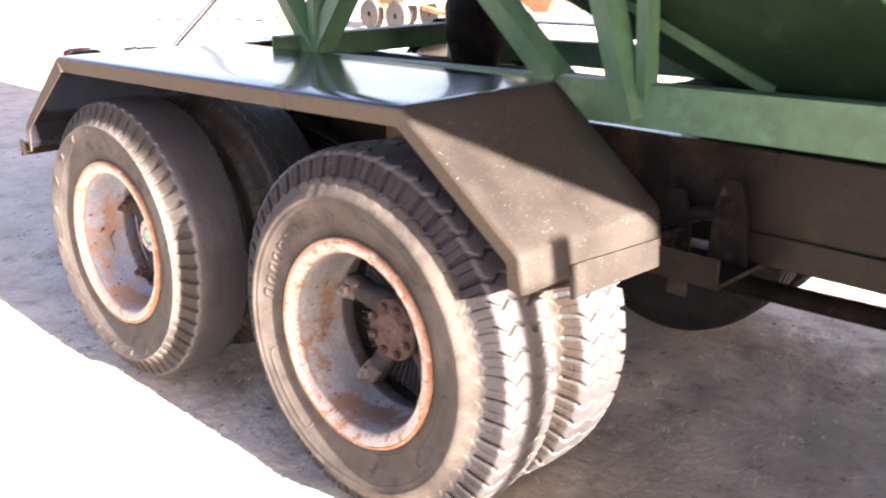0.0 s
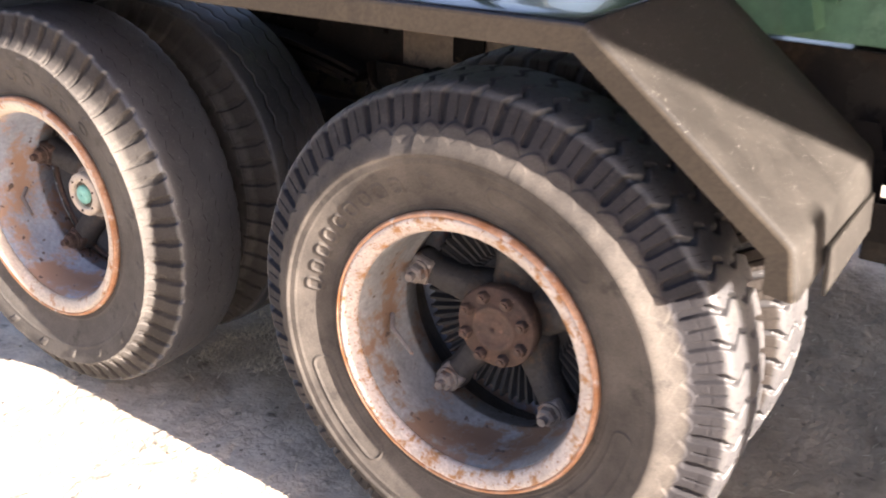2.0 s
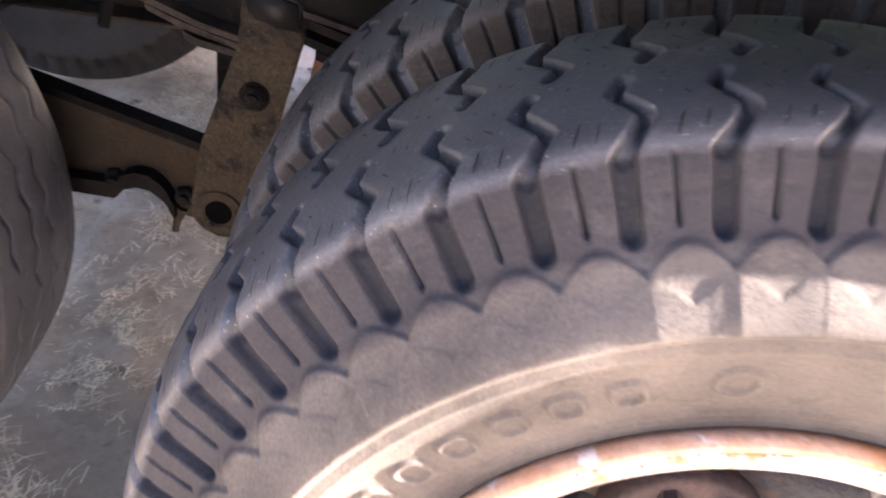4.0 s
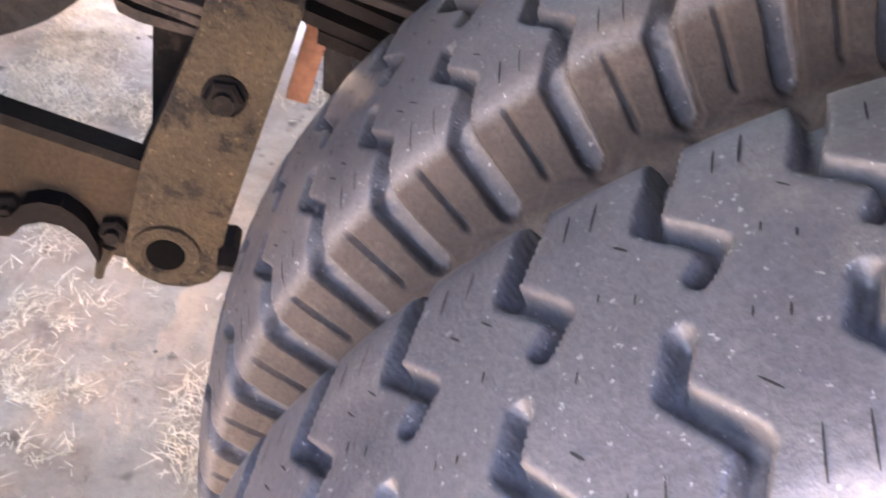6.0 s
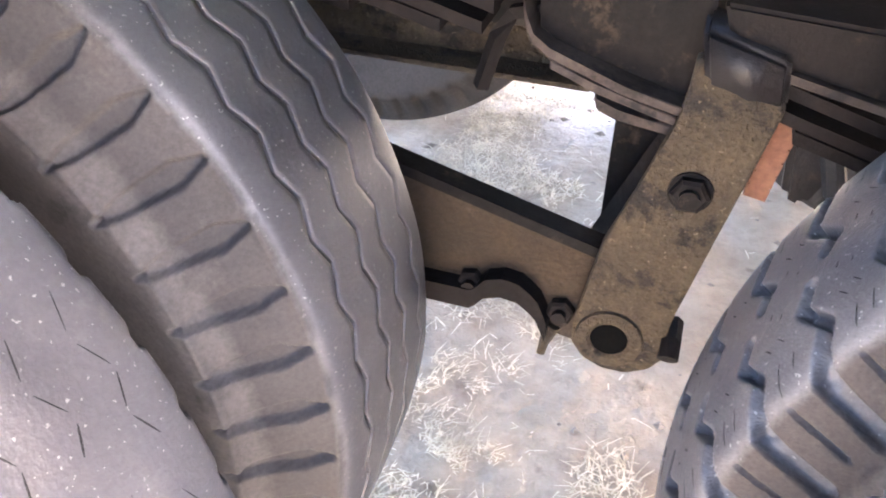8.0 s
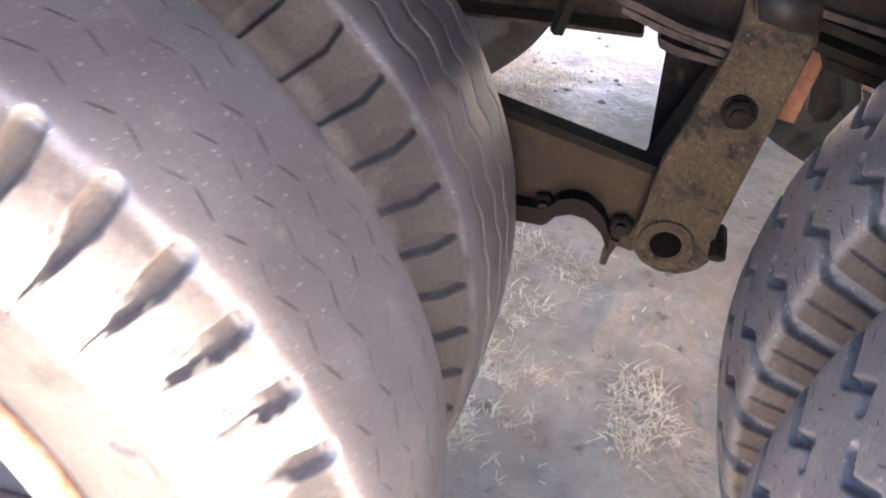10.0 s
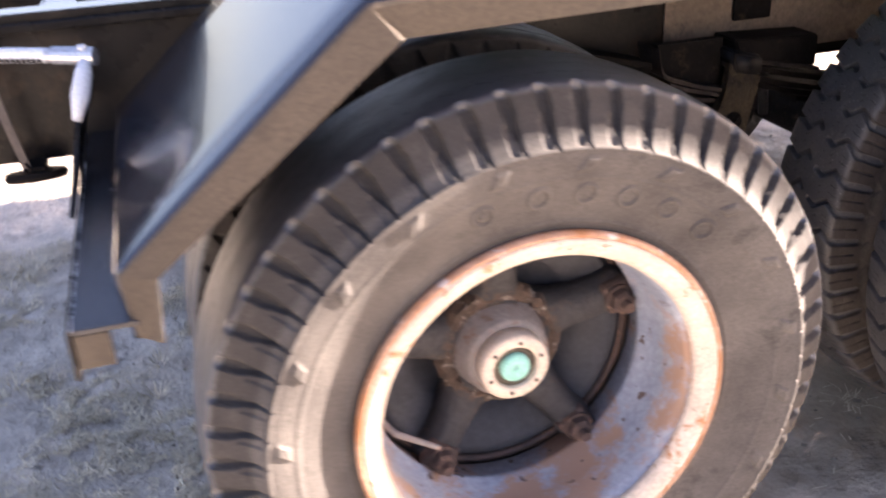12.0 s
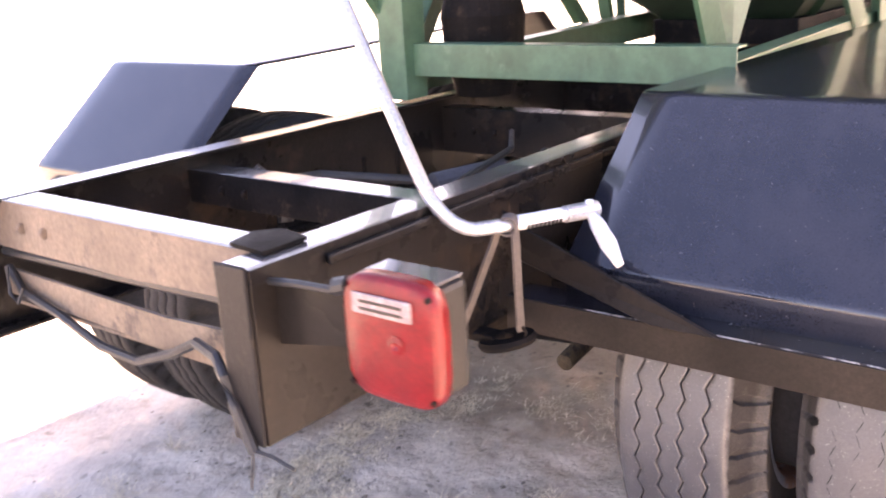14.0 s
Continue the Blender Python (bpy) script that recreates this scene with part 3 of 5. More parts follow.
for y, r, back_y, back_r in prof:
    ring = []
    for k in range(n):
        low, turn = k % 4 > 1, 2 * math.pi * k / n
        ring.append(bm.verts.new(((r - back_r * low) * math.cos(turn), y + back_y * low, (r - back_r * low) * math.sin(turn))))
    rings.append(ring)
for a, b in zip(rings, rings[1:]):
    for k in range(n):
        bm.faces.new((a[k], a[(k + 1) % n], b[(k + 1) % n], b[k]))
DRUM = as_mesh("brake_drum", bm, ribbed_iron)
PLAIN_DRUM = as_mesh("brake_drum", lathe(bmesh.new(), [(.285, .03), (.272, .12), (.255, .15), (.238, .156), (.228, .20), (.222, .21), (.220, .222), (.226, .232), (.24, .234), (.42, .234), (.43, .15), (.43, .03)], 72, False), drum_iron, True)
DRUM_LIP = as_mesh("drum_lip", lathe(bmesh.new(), [(.224, .2335), (.218, .236), (.218, .242), (.23, .243), (.23, .2335)], 72), rust, True)

# bolted axle flange of the driven hub
HUB_FLANGE = as_mesh("hub_flange", lathe(bmesh.new(), [(.3, .075), (.19, .078), (.178, .088), (.152, .090), (.145, .086), (.145, .054), (.139, .050), (.136, .044), (.143, .038), (.146, .02), (.138, .004), (.3, .004)], 72), rust, True)
bm = bmesh.new()
hexagon(bm, (0, .146, 0), .0135, .017, 0.3, .85)
tube(bm, [(0, .132, 0), (0, .124, 0)], .007, 8)
HUB_BOLT = as_mesh("hub_bolt", bm, rust)
# greased hub with a cap
HUB_BODY = as_mesh("hub_body", lathe(bmesh.new(), [(.3, .088), (.215, .09), (.205, .084), (.195, .078), (.165, .072), (.16, .066), (.16, .01), (.3, .01)], 72), hub_paint, True)
bm = bmesh.new()
rnd = random.Random(8)
n = 72
prof = [(.236, .104), (.222, .111), (.210, .111), (.199, .104), (.195, .093), (.204, .084), (.236, .084)]
rings = []
for y, r in prof:
    rings.append([bm.verts.new(((r + d) * math.cos(2 * math.pi * k / n), y + rnd.uniform(-.002, .002), (r + d) * math.sin(2 * math.pi * k / n))) for k, d in [(k, rnd.uniform(-.0045, .004)) for k in range(n)]])
for a, b in zip(rings, rings[1:]):
    for k in range(n):
        bm.faces.new((a[k], a[(k + 1) % n], b[(k + 1) % n], b[k]))
HUB_GREASE = as_mesh("hub_collar", bm, caked_rust, False)
HUB_CAP = as_mesh("hub_cap", lathe(bmesh.new(), [(.165, .060), (.134, .059), (.129, .055), (.129, .0395), (.131, .0375), (.142, .0365), (.165, .0365)], 64), cap_ring, True)
HUB_LENS = as_mesh("hub_plug", lathe(bmesh.new(), [(.16, .0255), (.132, .0255), (.1275, .0225), (.1265, .012), (.1265, .002), (.16, .002)], 48), teal, True)
HUB_SEAT = as_mesh("hub_seat", lathe(bmesh.new(), [(.16, .0368), (.1385, .0366), (.1375, .0254), (.16, .0250)], 48), dark_seat, True)
bm = bmesh.new()
hexagon(bm, (0, .130, 0), .0035, .004)
CAP_SCREW = as_mesh("cap_screw", bm, rust)


def spin(deg):
    return Matrix.Rotation(radians(-deg), 4, "Y")


def outer_wheel(x, tyre, turn, driven, label):
    w = new("wheel")
    w.parent, w.location = trailer, (x, 0, ZH)
    w["label"] = label
    mid = .127 if driven else .12
    shared("tyre", tyre, w, Matrix.Translation((0, mid, 0)) @ spin(turn))
    shared("tread_slit", SLITS if driven else RIB_SLITS, w, Matrix.Translation((0, mid, 0)))["kind"] = "stuff"
    sunk = Matrix.Translation((0, .005 if driven else 0, 0))
    shared("rim_flange", RIM_FLANGE if driven else CLEAN_FLANGE, w, sunk)
    shared("rim_edge", RIM_EDGE, w, sunk, label="rust-orange rolled rim edge")
    shared("rim_barrel", DIRTY_BARREL if driven else RIM_BARREL, w, sunk)
    for k in range(5):
        a = 19 + 72 * k
        shared("spoke", SPOKE, w, spin(a))
        shared("wheel_clamp", PALE_CLAMP if driven else CLAMP, w, spin(a))
    shared("brake_drum", DRUM if driven else PLAIN_DRUM, w)
    if not driven:
        shared("drum_lip", DRUM_LIP, w, label="rust-brown lip of the drum")
    if driven:
        shared("hub_flange", HUB_FLANGE, w, label="rust-brown bolted hub flange")
        for k in range(8):
            a = radians(22 + 45 * k)
            shared("hub_bolt", HUB_BOLT, w, Matrix.Translation((.070 * math.cos(a), 0, .070 * math.sin(a))))
    else:
        shared("hub_body", HUB_BODY, w)
        shared("hub_collar", HUB_GREASE, w)
        shared("hub_cap", HUB_CAP, w, label="cream ring of the hub cap")
        shared("hub_seat", HUB_SEAT, w)
        shared("hub_plug", HUB_LENS, w, label="teal plug in the hub cap")
        for k in range(6):
            a = radians(20 + 60 * k)
            shared("cap_screw", CAP_SCREW, w, Matrix.Translation((.046 * math.cos(a), 0, .046 * math.sin(a))))
    # valve stem
    bm = bmesh.new()
    tube(bm, [(-.236, .12, -.03), (-.215, .09, -.045), (-.15, .07, -.075)], [.006, .0055, .004], 8)
    part("valve_stem", bm, hub_paint, w)
    return w


def inner_wheel(x, y, tyre, turn, label, flip=False, size=1.0, wide=1.0):
    w = new("wheel")
    w.parent, w.location = trailer, (x, y, ZH)
    w["label"] = label
    shared("tyre", tyre, w, spin(turn) @ Matrix.Diagonal((size, wide, size, 1)))
    if tyre is TYRE_A_IN:
        shared("tread_slit", SLITS, w, spin(turn))["kind"] = "stuff"
    shared("rim", PLAIN_RIM, w, Matrix.Translation((0, -.12 if not flip else .12, 0)) @ (Matrix.Rotation(math.pi, 4, "Z") if flip else Matrix.Identity(4)))
    return w


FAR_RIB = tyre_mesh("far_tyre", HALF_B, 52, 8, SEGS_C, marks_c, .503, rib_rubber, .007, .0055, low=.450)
FAR_RIB.materials[0] = shaded_rubber


# ---------------------------------------------------------------- trailer
trailer = tagged(new("grain_trailer"), "green hopper trailer on a black frame with dusty dual wheels", "trailer")
outer_wheel(XA, TYRE_A, 0, True, "lug-tread dual wheel with bolted rusty hub")
inner_wheel(XA, .432, TYRE_A_IN, .9, "inner dual wheel with worn lug tread")
outer_wheel(0, TYRE_B, 0, False, "rib-tread dual wheel with teal hub plug")
inner_wheel(0, .486, TYRE_C, 0, "inner dual wheel with worn zigzag ribs", size=.982, wide=1.14)
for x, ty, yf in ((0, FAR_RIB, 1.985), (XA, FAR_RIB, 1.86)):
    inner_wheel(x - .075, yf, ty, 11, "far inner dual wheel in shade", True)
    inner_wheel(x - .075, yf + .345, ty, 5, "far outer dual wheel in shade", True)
    part("axle", lathe(bmesh.new(), [(.30, .0), (.30, .07), (.9, .07), (1.1, .085), (1.46, .085), (1.7, .07), (2 * MID - .3, .07), (2 * MID - .3, 0)], 32, False), oily, trailer, "oily steel axle tube").location = (x, 0, ZH)


# fenders: x, z of the folds from the rear end to the front end, with the outer and inner edge
FOLDS = [(-.550, .785), (-.560, .875), (-.232, 1.158), (1.488, 1.188), (1.842, .908), (1.856, .822)]
OUT = [-.032, -.032, -.029, -.024, -.012, -.010]
INN = [.675, .675, .675, .56, .545, .545]


def sheet(bm, quad, thick):
    a, b, c, d = [Vector(p) for p in quad]
    n = (b - a).cross(d - a).normalized() * thick
    plate(bm, [a, b, c, d], n)


def fender(side):
    f = (lambda y: y) if side > 0 else (lambda y: 2.54 - y)
    fd = new("fender")
    fd.parent = trailer
    drop = [(-.517, .777), (-.510, .862), (-.196, 1.106), (1.470, 1.138), (1.800, .880), (1.805, .822)]

    def along(rows, p):
        i = min(int(p), len(rows) - 2)
        return Vector(rows[i]).lerp(Vector(rows[i + 1]), p - i)

    # stations along the pressed sheet, close together at the bends
    stations = []
    for i in range(5):
        length = (Vector(FOLDS[i + 1]) - Vector(FOLDS[i])).length
        edge = .022 / length
        inner = [edge + (1 - 2 * edge) * k / 8 for k in range(9)]
        stations += [i + v for v in ([0] if i == 0 else [0, edge * .35, edge * .7]) + inner + ([1 - edge * .7, 1 - edge * .35] if i < 4 else [1])]
    path = [along(FOLDS, p) for p in stations]
    for _ in range(2):          # soften the bends
        path = [path[0]] + [(path[k - 1] + 2 * path[k] + path[k + 1]) / 4 if abs(stations[k] - round(stations[k])) < .3 and 0 < round(stations[k]) < 5 and abs(stations[k + 1] - stations[k - 1]) < .35 else path[k] for k in range(1, len(path) - 1)] + [path[-1]]
    bm = bmesh.new()
    rows = []
    for k, p in enumerate(stations):
        d = path[min(k + 1, len(path) - 1)] - path[max(k - 1, 0)]
        nrm = Vector((-d.y, 0, d.x)).normalized()
        o = along([(v, 0) for v in OUT], p).x
        n2 = along([(v, 0) for v in INN], p).x
        base = Vector((path[k].x, 0, path[k].y))
        low = along(drop, p)
        row = []
        for b in range(9):
            v = b / 8
            y = n2 + (o + .012 - n2) * v
            wave = .0018 * math.sin(5.1 * base.x + 3 * v + side) * math.sin(math.pi * v) * abs(math.sin(math.pi * p))
            row.append(base + nrm * wave + Vector((0, y, 0)))
        for q in (30, 60, 90):
            c = radians(q)
            row.append(base - nrm * (.012 * (1 - math.cos(c))) + Vector((0, o + .012 - .012 * math.sin(c), 0)))
        row.append(Vector((low.x, o + (.006 if p > 2 else -.005), low.y)))
        rows.append([bm.verts.new((v.x, f(v.y), v.z)) for v in row])
    for p, r0, r1 in zip(stations, rows, rows[1:]):
        for k in range(len(r0) - 1):
            fc = bm.faces.new((r0[k], r1[k], r1[k + 1], r0[k + 1]))
            fc.smooth = k != 11
            fc.material_index = 1 if k >= 10 else 2 if p >= 3 else 0
    bmesh.ops.recalc_face_normals(bm, faces=bm.faces)
    bmesh.ops.solidify(bm, geom=bm.faces[:], thickness=.004)
    shell = part("pressed_shell", bm, black_paint, fd, "black folded sheet with a dusty brown skirt")
    shell.data.materials.append(fender_side)
    shell.data.materials.append(dusty_black)
    # angle iron steps under both ends
    bm = bmesh.new()
    y0, y1 = sorted((f(-.034), f(.77)))
    add_box(bm, (-.618, y0, .806), (-.540, y1, .813), .001)
    part("step_tread", bm, step_paint, fd, "black angle iron step with bright worn edge")
    bm = bmesh.new()
    add_box(bm, (-.624, y0 + .001, .745), (-.6185, y1 - .001, .812), .001)
    part("step_face", bm, step_dust, fd, "dusty brown front of the step")
    ya, yb = sorted((f(-.033), f(.60)))
    box("worn_edge", (-.6192, ya, .8115), (-.6165, yb, .8137), worn_edge, fd, bevel=.0005)
    bm = bmesh.new()
    y0, y1 = sorted((f(-.034), f(-.028)))
    add_box(bm, (-.6165, y0, .760), (-.575, y1, .805), .001)
    part("end_gusset", bm, fender_side, fd)
    bm = bmesh.new()
    y0, y1 = sorted((f(.15), f(.53)))
    sheet(bm, [(1.862, y0, .853), (1.862, y1, .832), (1.868, y1, .76), (1.868, y0, .772)], .006)
    part("front_lip", bm, dusty_black, fd)
    bm = bmesh.new()
    y0, y1 = sorted((f(.53), f(.765)))
    plate(bm, [(1.80, y0, .735), (2.03, y0, .735), (2.03, y0, .747), (1.812, y0, .747), (1.812, y0, .815), (1.80, y0, .815)], (0, y1 - y0, 0))
    part("front_bracket", bm, oily, fd)
    ye = y0 - .006 if side > 0 else y1
    box("bracket_cheek", (1.802, ye, .736), (2.03, ye + .006, .814), oily, fd, bevel=.002)
    box("hanging_tab", (1.85, (y0 + y1) / 2 - .05, .665), (1.91, (y0 + y1) / 2 - .04, .734), frame_paint, fd, bevel=.004)
    # diagonal brace from the step up to the frame rail
    bm = bmesh.new()
    plate(bm, [(-.634, f(.33), .812), (-.634, f(.46), .812), (-.606, f(.762), .885), (-.606, f(.762), .958)], (.009, 0, 0))
    bmesh.ops.bevel(bm, geom=bm.edges[:], offset=.002, segments=1, affect="EDGES")
    part("step_brace", bm, frame_paint, fd, "black diagonal brace plate")
    return fd


fender_side = surface("fender_skirt", (0.050, 0.040, 0.031), (0.080, 0.065, 0.050), 4, 160, (0.5, 0.75), bump=0.2, gloss=0.25, patch=(0.038, 0.032, 0.027), patch_at=(0.55, 0.7), patch_scale=8)
dusty_black = surface("dusty_black_paint", (0.026, 0.023, 0.021), (0.043, 0.038, 0.034), 6, 150, (0.5, 0.7), bump=0.6, depth=0.0010, gloss=0.25, speck=(0.50, 0.47, 0.43), speck_at=(0.705, 0.74), speck_scale=260)
worn_edge = surface("worn_steel_edge", (0.45, 0.44, 0.43), (0.62, 0.6, 0.57), 30, 150, (0.3, 0.5), metal=0.6, patch=(0.03, 0.03, 0.034), patch_at=(0.47, 0.53), patch_scale=34)
step_paint = surface("step_paint", (0.014, 0.014, 0.018), (0.024, 0.024, 0.028), 6, 150, (0.15, 0.3), speck=(0.3, 0.28, 0.25), speck_at=(0.74, 0.77), speck_scale=120)
step_dust = surface("dusty_step_face", (0.015, 0.012, 0.010), (0.028, 0.022, 0.018), 5, 150, (0.4, 0.65), bump=0.3, gloss=0.15)
fender(1)
fender(-1).location.z = .03


# frame rails: channels that open inwards
def channel(name, y_web, inward, x0, x1, z0, z1, parent, material, label=""):
    bm = bmesh.new()
    w, t = .07 * inward, .008
    a, b = sorted((y_web, y_web + t * inward))
    add_box(bm, (x0, a, z0), (x1, b, z1), .002)
    a, b = sorted((y_web + t * inward, y_web + w))
    add_box(bm, (x0, a, z1 - t), (x1, b, z1), .002)
    add_box(bm, (x0, a, z0), (x1, b, z0 + t), .002)
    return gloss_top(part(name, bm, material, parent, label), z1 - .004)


RAILS = (.768, 1.64)
channel("frame_rail", RAILS[0], 1, -1.245, 5.1, .772, 1.045, trailer, frame_paint, "black-brown steel frame channel")
channel("frame_rail", RAILS[1], -1, -1.245, 5.1, .772, 1.045, trailer, frame_paint, "black-brown steel frame channel")
# a lower reinforcing channel edge along the rails
for y in RAILS:
    o = -1 if y < 1 else 1
    a, b = sorted((y + .002 * o, y + .012 * o))
    box("fish_plate", (1.95, a, .745), (4.6, b, .83), frame_paint, trailer)
    a, b = sorted((y + .002 * o, y + .014 * o))
    box("rail_strip", (-1.1, a, 1.012), (-.2, b, 1.030), frame_paint, trailer)


def cross_channel(x, z0, z1, material, label="", wide=.075):
    bm = bmesh.new()
    y0, y1 = RAILS[0] + .009, RAILS[1] - .009
    add_box(bm, (x, y0, z0), (x + .007, y1, z1), .002)
    add_box(bm, (x + .007, y0, z1 - .007), (x + wide, y1, z1), .002)
    add_box(bm, (x + .007, y0, z0), (x + wide, y1, z0 + .007), .002)
    for yy in (y0 + .12, y1 - .12, y1 - .2):
        hexagon(bm, (x - .001, yy, (z0 + z1) / 2), .012, .008)
    ob = part("cross_member", bm, material, trailer, label)
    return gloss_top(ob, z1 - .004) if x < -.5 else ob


tan_paint = surface("tan_dust_steel", (0.14, 0.102, 0.074), (0.22, 0.164, 0.118), 6, 90, (0.6, 0.8), bump=0.3, patch=(0.07, 0.055, 0.045), patch_at=(0.54, 0.64), patch_scale=9, coat=0.05)
cross_channel(-1.175, .945, 1.043, tan_paint, "dust-tan rear cross channel with bolts")
cross_channel(-.69, .92, 1.0, oily)
cross_channel(.30, .86, 1.0, frame_paint)
cross_channel(1.05, .86, 1.0, frame_paint)
cross_channel(2.1, .86, 1.0, frame_paint)
cross_channel(3.2, .86, 1.0, frame_paint)
bm = bmesh.new()
plate(bm, [(-1.165, .78, .815), (-1.165, 1.63, .84), (-1.165, 1.63, .895), (-1.165, 1.10, .885), (-1.165, .78, .90)], (.008, 0, 0))
add_box(bm, (-1.157, .78, .815), (-1.09, 1.63, .823), .002)
part("cross_member", bm, tan_paint, trailer, "lower dust-tan cross plate")
# dust on the rail as an added plate; a dark block stands for a hole
box("rail_dust", (.60, .760, .800), (1.32, .766, .985), tan_paint, trailer, "tan dust on the frame rail, laid on as a thin plate", bevel=.002)
box("rail_hole_block", (.765, .748, .878), (.862, .759, .955), oily, trailer, bevel=.006)
# plate that lies on the rear corner
bm = bmesh.new()
plate(bm, [(-1.19, .80, 1.047), (-1.10, .80, 1.047), (-1.085, .87, 1.047), (-1.12, .90, 1.047), (-1.18, .885, 1.047)], (0, 0, .006))
part("corner_plate", bm, oily, trailer)
# rail end cap
box("rail_end", (-1.252, .770, .772), (-1.246, .838, 1.05), greasy_black, trailer)

# air lines and clutter between the rails
for pts, r in (([(-.66, 1.40, .98), (-.5, 1.38, .97), (-.3, 1.2, .93), (-.1, 1.05, .92), (.3, 1.0, .92)], .012), ([(-.60, 1.5, .99), (-.55, 1.46, .93), (-.56, 1.45, .86)], .02), ([(-.2, .95, .9), (.2, 1.2, .88), (.6, 1.4, .9)], .014), ([(-.5, 1.02, .96), (-.1, 1.1, .98), (.2, 1.3, .96)], .008)):
    part("air_line", tube(bmesh.new(), pts, r, 8), cable_black, trailer)
bm = bmesh.new()
tube(bm, [(-.32, 1.18, .92), (-.14, 1.10, .93)], .035, 16)
tube(bm, [(-.33, 1.185, .92), (-.35, 1.19, .92)], .018, 10)
part("air_cylinder", bm, drum_iron, trailer, "grey steel brake cylinder")

# springs: leaves that get shorter downwards, over each axle
for x in (0, XA):
    for yy in (.70, 2 * MID - .70):
        sp = new("leaf_spring")
        sp.parent = trailer
        for i in range(6):
            half_len = ((.56, .55, .47, .38, .29, .20) if x else (.52, .51, .47, .38, .29, .20))[i]
            bm = bmesh.new()
            n = 14
            rows = []
            for k in range(n + 1):
                s = -half_len + 2 * half_len * k / n
                z = (.70 + .10 * (s / .56) ** 2 if x else .885 - .085 * (s / .56) ** 2) - .014 * i + (.01 if i == 0 else 0)
                rows.append([bm.verts.new((x + s, yy + dy, z + dz)) for dy, dz in ((-.036, 0), (.036, 0), (.036, .012), (-.036, .012))])
            for a, b in zip(rows, rows[1:]):
                for k in range(4):
                    bm.faces.new((a[k], a[(k + 1) % 4], b[(k + 1) % 4], b[k]))
            bm.faces.new(rows[0])
            bm.faces.new(rows[-1][::-1])
            part("leaf", bm, spring_steel, sp)
        hi = .74 if x else .91
        for dx in (-.075, .075):
            bm = bmesh.new()
            tube(bm, [(x + dx, yy - .045, .50), (x + dx, yy - .045, hi), (x + dx, yy - .02, hi + .022), (x + dx, yy + .02, hi + .022), (x + dx, yy + .045, hi), (x + dx, yy + .045, .50)], .01, 8)
            part("u_bolt", bm, oily, sp)
        box("spring_seat", (x - .1, yy - .05, .575), (x + .1, yy + .05, .612 if x else .80), oily, sp)

# centre hanger leg, mud caked, with its bolt and pin
hanger = new("spring_hanger")
hanger.parent = trailer
bm = bmesh.new()
leg = [(.704, .812), (.783, .79), (.786, .775), (.729, .534), (.728, .50)]
leg += [(.681 + .052 * math.cos(a), .489 + .046 * math.sin(a)) for a in (-.35, -.8, -1.3, -1.8, -2.3, -2.8)]
leg += [(.632, .50), (.648, .60), (.70, .745)]
plate(bm, [(x, .655, z) for x, z in leg], (0, .022, 0))
bmesh.ops.bevel(bm, geom=bm.edges[:], offset=.003, segments=1, affect="EDGES")
part("leg_plate", bm, mud, hanger, "mud-caked brown hanger plate")
bm = bmesh.new()
plate(bm, [(.632, .80, .49), (.70, .80, .49), (.715, .80, .78), (.632, .80, .78)], (0, .012, 0))
part("leg_plate", bm, oily, hanger)
bm = bmesh.new()
tube(bm, [(.74, .70, .80), (.64, .79, .52)], .02, 4)
part("leg_web", bm, oily, hanger)
bm = bmesh.new()
hexagon(bm, (.722, .655, .682), .019, .013)
tube(bm, [(.722, .645, .682), (.722, .636, .682)], .010, 10)
lathe_at = lathe(bmesh.new(), [(-.003, .021), (0, .021), (0, .012), (-.003, .012)], 24)
part("leg_bolt", bm, oily, hanger)
part("leg_washer", lathe_at, oily, hanger).location = (.722, .655, .682)
pin = part("pin_bushing", lathe(bmesh.new(), [(0, .036), (-.004, .035), (-.005, .024), (-.002, .020), (0, .020)], 32), mud, hanger, "brown rim of the pin end")
pin.location = (.672, .655, .489)
# no depth here: a flat black disc carries the shade of the hollow
part("hollow_disc", lathe(bmesh.new(), [(-.0015, .0202), (-.0015, .0), (-.0005, .0), (-.0005, .0202)], 24), hollow_black, hanger, "flat black disc for the shade in the pin end").location = (.672, .655, .489)
bm = bmesh.new()
tube(bm, [(.735, .69, .50), (.735, .655, .50), (.735, .64, .49)], .011, 8)
part("pin_keeper", bm, oily, hanger)
# top clip of the leg
bm = bmesh.new()
plate(bm, [(.704, .648, .842), (.781, .648, .822), (.786, .648, .779), (.752, .648, .784), (.714, .648, .792)], (0, .07, 0))
bmesh.ops.bevel(bm, geom=bm.edges[:], offset=.006, segments=3, affect="EDGES")
part("leg_cap", bm, greasy_black, hanger, "black greasy bent top of the hanger", smooth=True)

# torque beam with a scalloped lower edge, two bolts and a dark top flange
beam = new("torque_beam")
beam.parent = trailer
bm = bmesh.new()
arc = [(.552 + .034 * math.cos(a), .474 + .026 * math.sin(a)) for a in (2.9, 2.3, 1.7, 1.1, .5)]
out = [(.10, .715), (.644, .570), (.652, .47), (.632, .446), (.602, .452), (.590, .478)] + arc[::-1] + [(.513, .476), (.43, .478), (.40, .50), (.10, .56)]
plate(bm, [(x, .692, z) for x, z in out], (0, .014, 0))
part("web", bm, beam_steel, beam, "brown mud-stained beam web")
bm = bmesh.new()
sheet(bm, [(.10, .676, .717), (.646, .676, .572), (.646, .706, .572), (.10, .706, .717)], .012)
part("top_flange", bm, oily, beam)
bm = bmesh.new()
edge = [(.43, .478), (.513, .476)] + arc + [(.590, .478), (.602, .452)]
